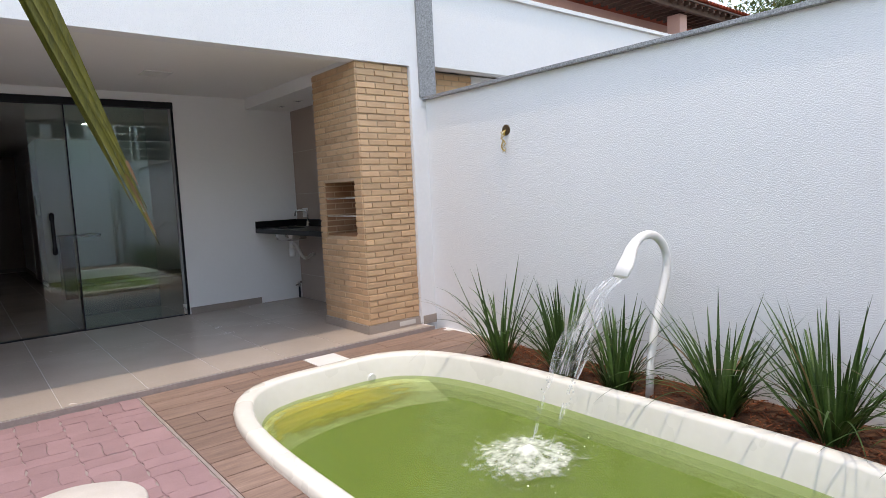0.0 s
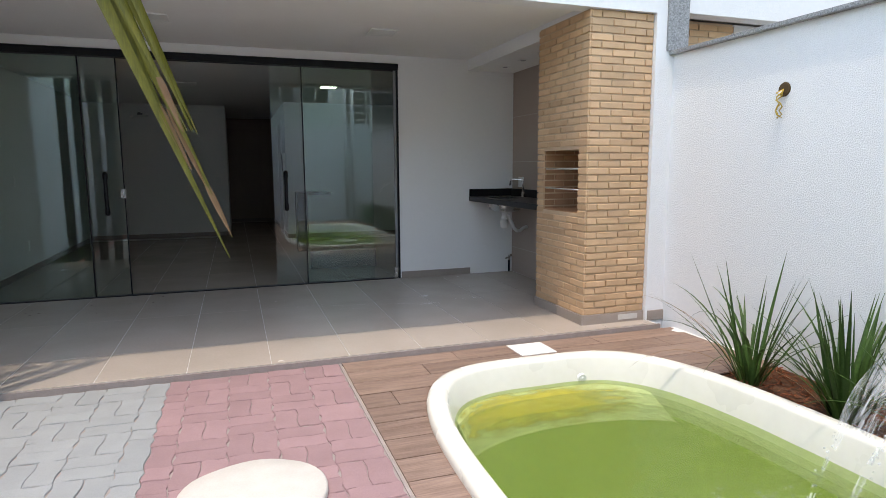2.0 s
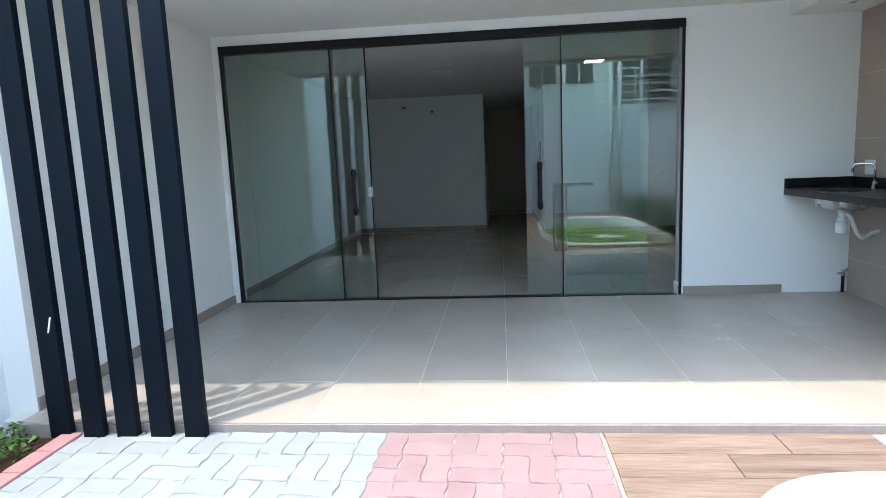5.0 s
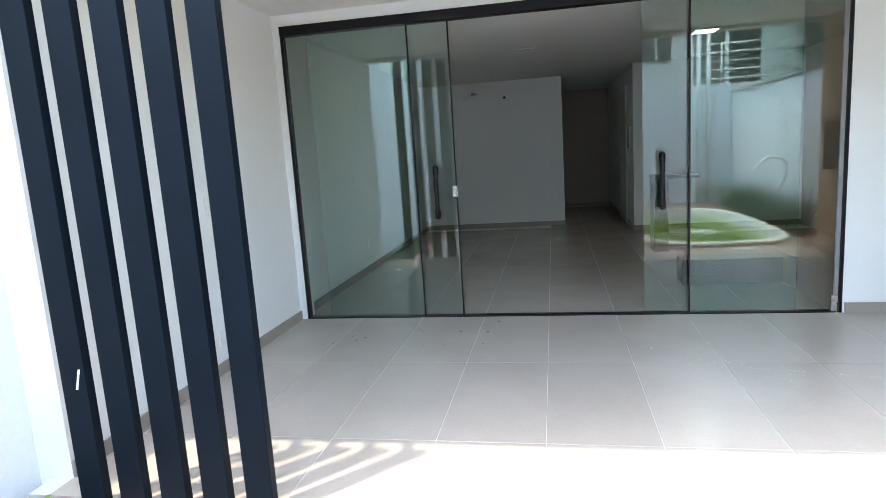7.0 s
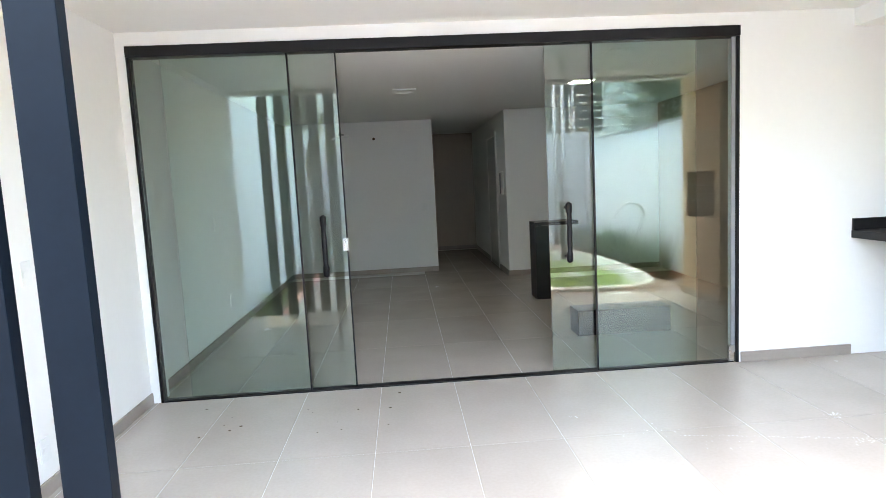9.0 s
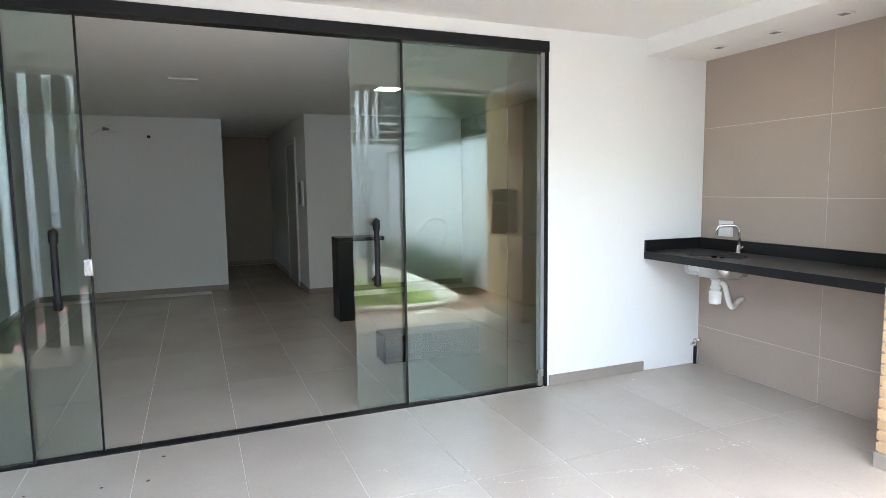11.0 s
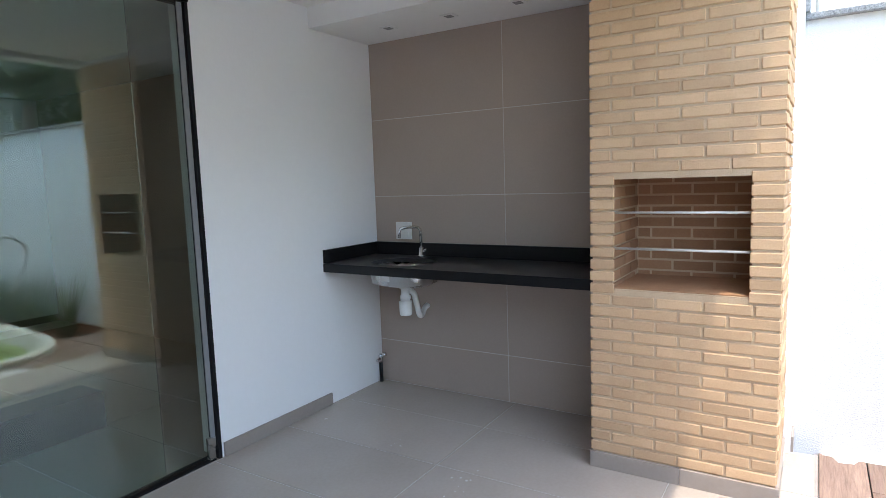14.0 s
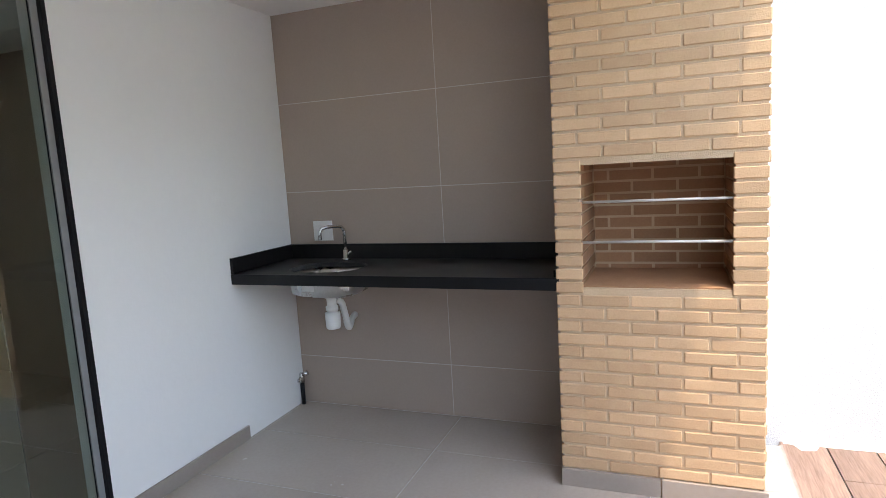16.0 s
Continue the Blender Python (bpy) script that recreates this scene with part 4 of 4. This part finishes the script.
part("wall", boxes((2.3, -2.3, -0.85, 9.0, -2.15, 2.40), (1.7, -0.2, -0.85, 9.0, -0.05, 2.6)), STUCCO, nb)
part("roof", boxes((1.69, -2.36, 2.45, 9.0, 8.0, 2.6)), CEIL, nb)
bm = boxes((1.74, -2.3, -0.85, 2.28, -1.7, 2.399))
col = part("brick_column", bm, MORTAR, nb)
bm = bmesh.new()
for row in range(12):
    z = 2.39 - (row + 1) * 0.0535
    off = 0.1 if row % 2 else 0.0
    x = 1.735
    while x < 2.28:
        x1 = min(2.285, x + (0.183 if x > 1.74 or not off else 0.09))
        box(bm, x, -2.308, z, x1, -2.298, z + 0.042)
        x = x1 + 0.012
part("bricks", bm, BRICK, col, "rows of buff bricks", kind="stuff")

ph = thing("pink_house", (11, 3, 0), "pink plastered house with a red clay-tile roof", "house")
part("wall", boxes((7.0, 1.0, -0.85, 19.5, 1.2, 4.75), (7.0, 1.2, -0.85, 7.2, 7, 4.75), (19.3, 1.2, -0.85, 19.5, 7, 4.75)), PINKW, ph)
part("column", boxes((10.9, 0.2, -0.85, 11.2, 0.5, 4.72)), PINKW, ph)
part("column", boxes((14.2, 0.2, -0.85, 14.5, 0.5, 4.72)), PINKW, ph)
part("parapet", boxes((7.0, 0.2, -0.85, 19.4, 0.32, 3.5)), PINKW, ph)
part("fascia", boxes((6.6, 0.02, 4.72, 19.9, 0.1, 4.86)), DARKW, ph)
bm = bmesh.new()
for k in range(48):
    box(bm, 6.7 + k * 0.27, -0.1, 4.80, 6.76 + k * 0.27, 1.0, 4.90)
part("rafter_row", bm, DARKW, ph, "row of dark rafter ends", kind="stuff")
bm = bmesh.new()
for k in range(88):
    x = 6.5 + k * 0.155
    for j in range(10):
        y0, y1 = -0.15 + j * 0.38, -0.15 + j * 0.38 + 0.42
        z0 = 4.92 + j * 0.38 * 0.45
        z1 = z0 + 0.19 - 0.03
        r = [[bm.verts.new((x + 0.075 * math.cos(a), y, z + 0.06 * math.sin(a))) for a in [math.pi * i / 5 for i in range(6)]] for y, z in ((y0, z0 + 0.02), (y1, z1))]
        for i in range(5):
            bm.faces.new((r[0][i], r[0][i + 1], r[1][i + 1], r[1][i])).smooth = True
roof = part("roof", boxes((6.5, -0.15, 4.87, 20.0, -0.1, 4.9)), DARKW, ph)
bm2 = bmesh.new()
vs = [bm2.verts.new(p) for p in ((6.4, -0.15, 4.9), (20.1, -0.15, 4.9), (20.1, 3.7, 6.62), (6.4, 3.7, 6.62), (6.4, 7.5, 4.9), (20.1, 7.5, 4.9))]
bm2.faces.new(vs[:4])
bm2.faces.new((vs[3], vs[2], vs[5], vs[4]))
part("roof_deck", bm2, ROOFT, ph)
part("roof_tiles", bm, ROOFT, roof, "curved terracotta tiles in courses", kind="stuff")

ph.location.z = 0.2
rng = random.Random(21)


def leaf_tree(at, height, radius, seed):
    r = random.Random(seed)
    t = thing("tree", at, "leafy green tree behind the garden wall", "tree", "trees beyond")
    bm = bmesh.new()
    x, y, z = at
    tube(bm, [at, (x + 0.1, y, z + height * 0.3), (x, y + 0.1, z + height * 0.6)], [0.22, 0.16, 0.1], 10)
    tips = []
    for k in range(9):
        a = r.random() * 6.28
        tip = (x + radius * 0.6 * math.cos(a), y + radius * 0.6 * math.sin(a), z + height * r.uniform(0.6, 0.9))
        tube(bm, [(x, y, z + height * 0.4), Vector((x, y, z + height * 0.5)).lerp(Vector(tip), 0.5), tip], [0.08, 0.05, 0.02], 7)
        tips.append(tip)
    part("trunk", bm, TRUNK, t)
    bm = bmesh.new()
    for k in range(5200):
        c = Vector(r.choice(tips))
        p = c + Vector((r.gauss(0, 1), r.gauss(0, 1), r.gauss(0, 0.7))) * radius * 0.26
        blade(bm, p, r.random() * 6.28, r.uniform(0.3, 2.4), r.uniform(0.12, 0.26), r.uniform(0.035, 0.07), 0.5, 2)
    part("crown", bm, CROWN, t, kind="stuff")


leaf_tree((23.5, 2.2, -0.85), 11.0, 3.6, 5)
leaf_tree((29, 3.0, -0.85), 12.0, 3.8, 6)


def palm(at, top, fronds, length, seed, extra=(), skip=None):
    r = random.Random(seed)
    t = thing("palm_tree", at, "young palm with arching feathery fronds", "palm", "palms")
    p = Vector(at)
    h = top - at[2]
    n = 14
    bm = tube(bmesh.new(), [(at[0] + 0.05 * math.sin(i), at[1], at[2] + h * i / n) for i in range(n + 1)], [0.13 - 0.05 * i / n + 0.012 * (i % 2) for i in range(n + 1)], 12)
    part("trunk", bm, TRUNK, t)
    for k in range(fronds):
        az = 2 * math.pi * k / fronds + r.uniform(-0.2, 0.2)
        if skip and skip[0] < az % 6.283 < skip[1]:
            continue
        d = Vector((math.cos(az), math.sin(az), 0))
        side = Vector((-d.y, d.x, 0))
        ang = r.uniform(0.15, 0.9)
        q = Vector((at[0], at[1], top))
        spine = [q.copy()]
        for i in range(14):
            q = q + (d * math.sin(ang) + Vector((0, 0, math.cos(ang)))) * length / 14
            ang += 0.13
            spine.append(q.copy())
        bm = tube(bmesh.new(), spine, [0.018 * (1 - i / 16) for i in range(15)], 6)
        for i in range(2, 15):
            for sgn in (-1, 1):
                for half in (0, 0.5):
                    base = spine[i].lerp(spine[i - 1], half)
                    a2 = math.atan2((side * sgn + d * 0.8).y, (side * sgn + d * 0.8).x)
                    blade(bm, base, a2, 1.1 + r.uniform(-.1, .2), length * 0.3 * (1.15 - i / 16), 0.014, 0.9, 4)
        part("frond", bm, CROWN, t)
    return t


palm((3.7, -9.8, -0.85), 3.0, 22, 2.0, 31)
palm((4.6, -7.8, -0.85), 2.9, 20, 1.8, 33)
leaf_tree((6.5, -10.5, -0.85), 5.6, 2.6, 7)
yard_palm = palm((-3.95, -7.3, -0.09), 2.35, 7, 1.1, 32, skip=(0.0, 1.6))
# the long frond that hangs over the yard, with its drooping leaflets
bm = bmesh.new()
spine = [Vector((-3.95, -7.3, 2.3)), Vector((-3.5, -7.0, 2.9)), Vector((-2.95, -6.6, 3.05)), Vector((-2.42, -6.25, 2.75)), Vector((-2.10, -6.05, 2.2)), Vector((-1.95, -5.98, 1.8)), Vector((-1.875, -5.96, 1.60))]
fine = []
for i in range(len(spine) - 1):
    p0, p1, p2, p3 = spine[max(i - 1, 0)], spine[i], spine[i + 1], spine[min(i + 2, len(spine) - 1)]
    for k in range(6):
        s = k / 6
        fine.append(0.5 * ((2 * p1) + (p2 - p0) * s + (2 * p0 - 5 * p1 + 4 * p2 - p3) * s * s + (3 * p1 - p0 - 3 * p2 + p3) * s ** 3))
fine.append(spine[-1])
hang = part("hanging_frond", tube(bm, fine, [0.014 - 0.009 * i / len(fine) for i in range(len(fine))], 8), FROND, yard_palm, "yellowing drooping palm frond")
r5 = random.Random(8)
for k in range(11):
    # a tight bundle that narrows towards brown tips
    u = (k % 6 - 2.5) / 2.5
    ln = r5.uniform(0.34, 0.425)
    bm = bmesh.new()
    x0, y0, z0 = -1.884 + 0.018 * u, -5.975 + 0.004 * k, 1.60 + r5.uniform(-0.02, 0.02)
    blade(bm, (x0, y0, z0), -math.pi / 2, math.pi, ln, r5.uniform(0.004, 0.0065), 0.05, 12)
    bow = r5.uniform(-0.006, 0.006)
    for v in bm.verts:
        d = z0 - v.co.z
        v.co.x += d * (0.375 - 0.04 * u) + bow * (d / ln) ** 2
    part("leaflet", bm, FROND, hang)
    if k % 3 == 0:
        bm = bmesh.new()
        d0 = ln * 0.9
        blade(bm, (x0 + d0 * (0.375 - 0.04 * u) + bow * 0.81, y0 - 0.002, z0 - d0), -math.pi / 2, math.pi, r5.uniform(0.035, 0.06), 0.0022, 0.05, 6)
        slant = r5.uniform(0.34, 0.42)
        for v in bm.verts:
            v.co.x += (z0 - d0 - v.co.z) * slant
        part("leaflet", bm, DRYLEAF, hang, "brown dried leaflet tip")
for k, z in enumerate((2.1, 1.9, 1.75)):
    bm = bmesh.new()
    blade(bm, (-2.08 + 0.05 * k, -6.02, z), -math.pi / 2, math.pi - 0.1, 0.40, 0.006, 0.1, 10)
    part("leaflet", bm, DRYLEAF, hang)

# the house behind the yard, which the glass mirrors
bh = thing("rear_house", (0, -12, 0), "pale two-storey house with balcony behind the yard", "house")
part("wall", boxes((-8, -12.3, -0.85, 6.5, -12.0, 4.7)), GREENPL, bh)
part("roof", boxes((-8.3, -13.5, 4.7, 6.8, -11.6, 4.85)), CEIL, bh)
for x in (-0.75, 0.25, -3.4, -5.4):
    w = part("window", boxes((x, -11.998, 3.1, x + 0.85, -11.96, 3.9)), PAINT, bh, "white window frame")
    part("pane", boxes((x + 0.06, -11.958, 3.16, x + 0.40, -11.95, 3.84)), WINDG, w)
    part("pane", boxes((x + 0.45, -11.958, 3.16, x + 0.79, -11.95, 3.84)), WINDG, w)
w = part("balcony_door", boxes((1.5, -11.998, 2.5, 3.2, -11.96, 4.5)), PAINT, bh, "white balcony door frame")
for x in (1.56, 2.4):
    part("pane", boxes((x, -11.958, 2.56, x + 0.74, -11.95, 4.44)), WINDG, w)
bal = part("balcony", boxes((1.0, -12.0, 2.3, 4.0, -11.0, 2.45)), PAINT, bh)
for k in range(5):
    part("rail", tube(bmesh.new(), [(1.0, -11.05, 2.6 + 0.2 * k), (4.0, -11.05, 2.6 + 0.2 * k)], 0.018, 8), PLASTIC, bal)
for x in (1.0, 2.0, 3.0, 4.0):
    part("post", tube(bmesh.new(), [(x, -11.05, 2.45), (x, -11.05, 3.42)], 0.022, 8), PLASTIC, bal)
for x in (0.9, 1.08):
    dp = thing("drain_pipe", (x, -8.37, -0.04), "white plastic downpipe on the yard's end wall", "pipe")
    part("pipe", tube(bmesh.new(), [(x, -8.36, -0.04), (x, -8.36, 4.2)], 0.04, 12), PLASTIC, dp)
    part("clip", tube(bmesh.new(), [(x, -8.36, 1.2), (x, -8.36, 1.24)], 0.046, 12), GREYPL, dp)

# ---- pieces: tiles, planks, bricks, pavers ----
tiles = {}


def slab_mesh(key, name, dims, material, bevel=0.0015):
    if key not in tiles:
        bm = bmesh.new()
        x, y, z = dims
        vs0 = [bm.verts.new((sx * x / 2, sy * y / 2, -z)) for sx, sy in ((-1, -1), (1, -1), (1, 1), (-1, 1))]
        vs1 = [bm.verts.new((sx * x / 2, sy * y / 2, -bevel)) for sx, sy in ((-1, -1), (1, -1), (1, 1), (-1, 1))]
        vs2 = [bm.verts.new((sx * (x / 2 - bevel), sy * (y / 2 - bevel), 0)) for sx, sy in ((-1, -1), (1, -1), (1, 1), (-1, 1))]
        for a, b in ((vs0, vs1), (vs1, vs2)):
            for k in range(4):
                bm.faces.new((a[k], a[(k + 1) % 4], b[(k + 1) % 4], b[k]))
        bm.faces.new(vs2)
        tiles[key] = finish(name, bm, material)
    return tiles[key]


# floor tiles, half a metre by one metre
XJ = [LX] + [-4.05 + 0.5 * k for k in range(11)] + [TX]
YJ = [EDGE] + [-2.05 + 1.02 * k for k in range(11)]
for i in range(len(XJ) - 1):
    for j in range(len(YJ) - 1):
        if j > 7 and XJ[i] < -2.3:
            continue
        if j > 6 and XJ[i] > -0.7:
            continue
        w, d = XJ[i + 1] - XJ[i] - 0.0035, YJ[j + 1] - YJ[j] - 0.0035
        if w < 0.03:
            continue
        key = ("floor", round(w, 3), round(d, 3))
        piece("tile", slab_mesh(key, "tile", (w, d, 0.004), PORC, 0.001), floor, ((XJ[i] + XJ[i + 1]) / 2, (YJ[j] + YJ[j + 1]) / 2, 0.001))

# wall tiles
for z0, z1 in ((0.0, 0.297), (0.297, 0.795), (0.795, 1.292), (1.292, 1.80), (1.80, 2.30)):
    for y0, y1 in ((-0.985, 0.0), (-1.80, -0.985)):
        bm = boxes((TX, y0 + 0.002, z0 + 0.002, TX + 0.008, y1 - 0.002, z1 - 0.002))
        part("tile", bm, WTILE, tile_wall)

# deck planks, cut where the tub stands
rng = random.Random(17)


def plank(x0, y0, x1, y1):
    key = ("deck", round(x1 - x0, 3), round(y1 - y0, 3))
    piece("plank", slab_mesh(key, "plank", (x1 - x0 - 0.004, y1 - y0 - 0.004, 0.006), DECK), deck, ((x0 + x1) / 2, (y0 + y1) / 2, PAVE))


def tub_half(y):
    k = min(1.0, abs(y + 4.97) / 1.89)
    return 0.905 * (1 - k ** 3.7) ** (1 / 3.7)


def cut_plank(outer_x, y0, y1, side):
    """A plank whose end follows the tub's outline; side -1 or 1 of the tub."""
    bm = bmesh.new()
    ys = [y0 + 0.002 + (y1 - y0 - 0.004) * i / 8 for i in range(9)]
    ends = [0.05 + side * (max(0.0, tub_half(q) - 0.02) if abs(q + 4.97) < 1.88 else 0.0) for q in ys]
    loop = [(outer_x, ys[0]), (outer_x, ys[-1])] + [(e, q) for e, q in reversed(list(zip(ends, ys)))]
    lo, hi = [bm.verts.new((x, q, PAVE - 0.006)) for x, q in loop], [bm.verts.new((x, q, PAVE)) for x, q in loop]
    for k in range(len(loop)):
        bm.faces.new((lo[k], lo[(k + 1) % len(loop)], hi[(k + 1) % len(loop)], hi[k]))
    bm.faces.new(hi)
    bmesh.ops.recalc_face_normals(bm, faces=list(bm.faces))
    part("plank", bm, DECK, deck)


row, y = 0, EDGE - 0.014
while y > -8.2:
    y0 = y - 0.198
    cuts = [-1.11] + ([-0.35, 0.75] if row % 2 == 0 else [-0.62, 0.2, 1.2]) + [WX if y > -3.5 else 1.0]
    if y0 > -3.08 or y < -6.86:
        for a, b in zip(cuts, cuts[1:]):
            if b > a + 0.02:
                plank(a, y0, b, y)
    else:
        edge_x = -1.11
        if row % 2 and tub_half(y0) > 0 and 0.05 - tub_half(y) > -0.75:
            plank(-1.11, y0, -0.93, y)
            edge_x = -0.928
        cut_plank(edge_x, y0, y, -1)
        cut_plank(WX if y > -3.5 else 1.0, y0, y, 1)
    y -= 0.2
    row += 1

# pavers with wavy edges, laid in a stack
PL, PW = 0.224, 0.112


def wavy_paver(material, length=PL):
    bm = bmesh.new()
    g = 0.0012

    def edge(p, q, amp, count):
        p, q = Vector(p), Vector(q)
        nrm = Vector((-(q - p).y, (q - p).x, 0)).normalized()
        return [p.lerp(q, i / count) + nrm * amp * math.sin(2 * math.pi * i / count) for i in range(count)]
    a, b = length / 2 - g, PW / 2 - g
    loop = edge((-a, -b, 0), (a, -b, 0), 0.0062, 8) + edge((a, -b, 0), (a, b, 0), 0.006, 6) + edge((a, b, 0), (-a, b, 0), 0.0062, 8) + edge((-a, b, 0), (-a, -b, 0), 0.006, 6)
    lo = [bm.verts.new((p.x, p.y, -0.02)) for p in loop]
    mid = [bm.verts.new((p.x, p.y, -0.004)) for p in loop]
    hi = [bm.verts.new((p.x * 0.975, p.y * 0.955, 0.0)) for p in loop]
    n = len(loop)
    for r0, r1 in ((lo, mid), (mid, hi)):
        for k in range(n):
            bm.faces.new((r0[k], r0[(k + 1) % n], r1[(k + 1) % n], r1[k]))
    bm.faces.new(hi)
    return finish("paver", bm, material)


pv_p, pv_g = wavy_paver(PAVER_P), wavy_paver(PAVER_G)
half_p, half_g = wavy_paver(PAVER_P, PW), wavy_paver(PAVER_G, PW)
rng = random.Random(23)
rest = {pave_pink: bmesh.new(), pave_grey: bmesh.new()}


def lay(mesh, owner, x, y, upright, row):
    at = (x, y, PAVE + rng.uniform(-0.0035, 0.002))
    turn = (math.pi / 2 if upright else 0.0) + rng.uniform(-0.012, 0.012)
    if row < 11:
        piece("paver", mesh, owner, at, turn)
        return
    tmp = rest[owner]
    n0 = len(tmp.verts)
    tmp.from_mesh(mesh)
    tmp.verts.ensure_lookup_table()
    m = Matrix.Translation(at) @ Matrix.Rotation(turn, 4, "Z")
    for v in tmp.verts[n0:]:
        v.co = m @ v.co


for row in range(25):
    cy = EDGE - 0.018 - PL / 2 - row * PL
    for k in range(12):
        cx = -1.135 - PL / 2 - k * PL
        upright = (row + k) % 2 == 0
        for side in (1, -1):
            pink = k < 4 or (k == 4 and side == 1)
            owner = pave_pink if pink else pave_grey
            if upright:
                if cx + side * PW / 2 > -3.69:
                    lay(pv_p if pink else pv_g, owner, cx + side * PW / 2, cy, True, row)
            elif k == 4 or cx < -3.64:
                for up in (1, -1):
                    if cx + side * PW / 2 > -3.69:
                        lay(half_p if pink else half_g, owner, cx + side * PW / 2, cy + up * PW / 2, False, row)
            else:
                lay(pv_p if pink else pv_g, owner, cx, cy + side * PW / 2, False, row)
part("far_pavers", rest[pave_pink], PAVER_P, pave_pink, kind="stuff")
part("far_pavers", rest[pave_grey], PAVER_G, pave_grey, kind="stuff")

# bricks of the barbecue column
rng = random.Random(29)
BL, CO = 0.195, 0.0535


def brick_mesh(key, dims):
    if key not in tiles:
        bm = bmesh.new()
        x, y, z = dims
        box(bm, -x / 2, -y / 2, -z / 2, x / 2, y / 2, z / 2)
        bmesh.ops.bevel(bm, geom=list(bm.edges), offset=0.003, segments=1, affect="EDGES")
        r = random.Random(str(key))
        for v in bm.verts:
            v.co += Vector((r.uniform(-1, 1), r.uniform(-1, 1), r.uniform(-1, 1))) * 0.0009
        tiles[key] = finish("brick", bm, BRICK)
    return tiles[key]


def side_brick(y0, y1, z, h):
    if y1 - y0 < 0.025:
        return
    key = ("side", round(y1 - y0, 3), round(h, 3), rng.randint(0, 1))
    piece("brick", brick_mesh(key, (0.016, y1 - y0, h)), bbq, (BX + 0.0085 + rng.uniform(-0.002, 0.002), (y0 + y1) / 2, z + h / 2))


def front_brick(x0, x1, z, h):
    if x1 - x0 < 0.02:
        return
    key = ("front", round(x1 - x0, 3), round(h, 3), rng.randint(0, 1))
    piece("brick", brick_mesh(key, (x1 - x0, 0.016, h)), bbq, ((x0 + x1) / 2, BF + 0.004 + rng.uniform(-0.003, 0.003), z + h / 2))


back_b, inner_b = bmesh.new(), bmesh.new()
rows = int((BT - 0.082) / CO)
step = (BT - 0.082) / rows
for r_ in range(rows):
    z = 0.082 + r_ * step
    h = step - 0.011
    cuts = [BF] + [BF + (BL / 2 if r_ % 2 else BL) + BL * k for k in range(4) if BF + (BL / 2 if r_ % 2 else BL) + BL * k < BB - 0.02] + [BB]
    opening = z + h > OZ0 + 0.004 and z < OZ1 - 0.012
    for a, b in zip(cuts, cuts[1:]):
        a2, b2 = a + (0.0 if a == BF else 0.005), b - (0.0 if b == BB else 0.005)
        if opening:
            if a2 < OY0 - 0.02:
                side_brick(a2, OY0, z, h) if b2 > OY0 - 0.06 else side_brick(a2, b2, z, h)
            if b2 > OY1 + 0.02:
                side_brick(OY1, b2, z, h) if a2 < OY1 + 0.06 else side_brick(a2, b2, z, h)
        else:
            side_brick(a2, b2, z, h)
    x = BX + 0.016
    first = 0.08 if r_ % 2 else 0.178
    while x < PX - 0.02:
        x1 = min(PX - 0.001, x + first)
        front_brick(x, x1, z, h)
        x, first = x1 + 0.010, 0.185
    if opening:
        y = OY0 + (0.0 if r_ % 2 else -0.09)
        while y < OY1:
            box(back_b, 1.249, max(OY0, y), z, 1.258, min(OY1, y + 0.183), z + h)
            y += 0.195
        for yy0, yy1 in ((OY0 - 0.012, OY0 - 0.002), (OY1 + 0.002, OY1 + 0.012)):
            for xa in ((0.822, 0.92, 1.11) if r_ % 2 else (0.822, 1.01)):
                xb = min(1.25, xa + (0.088 if (xa < 0.9 and r_ % 2) else 0.18))
                box(inner_b, xa, yy0, z, xb, yy1, z + h)
part("niche_back", back_b, NICHE, bbq, "brick back of the grill niche", kind="stuff")
part("niche_sides", inner_b, NICHE, bbq, "brick sides of the grill niche", kind="stuff")
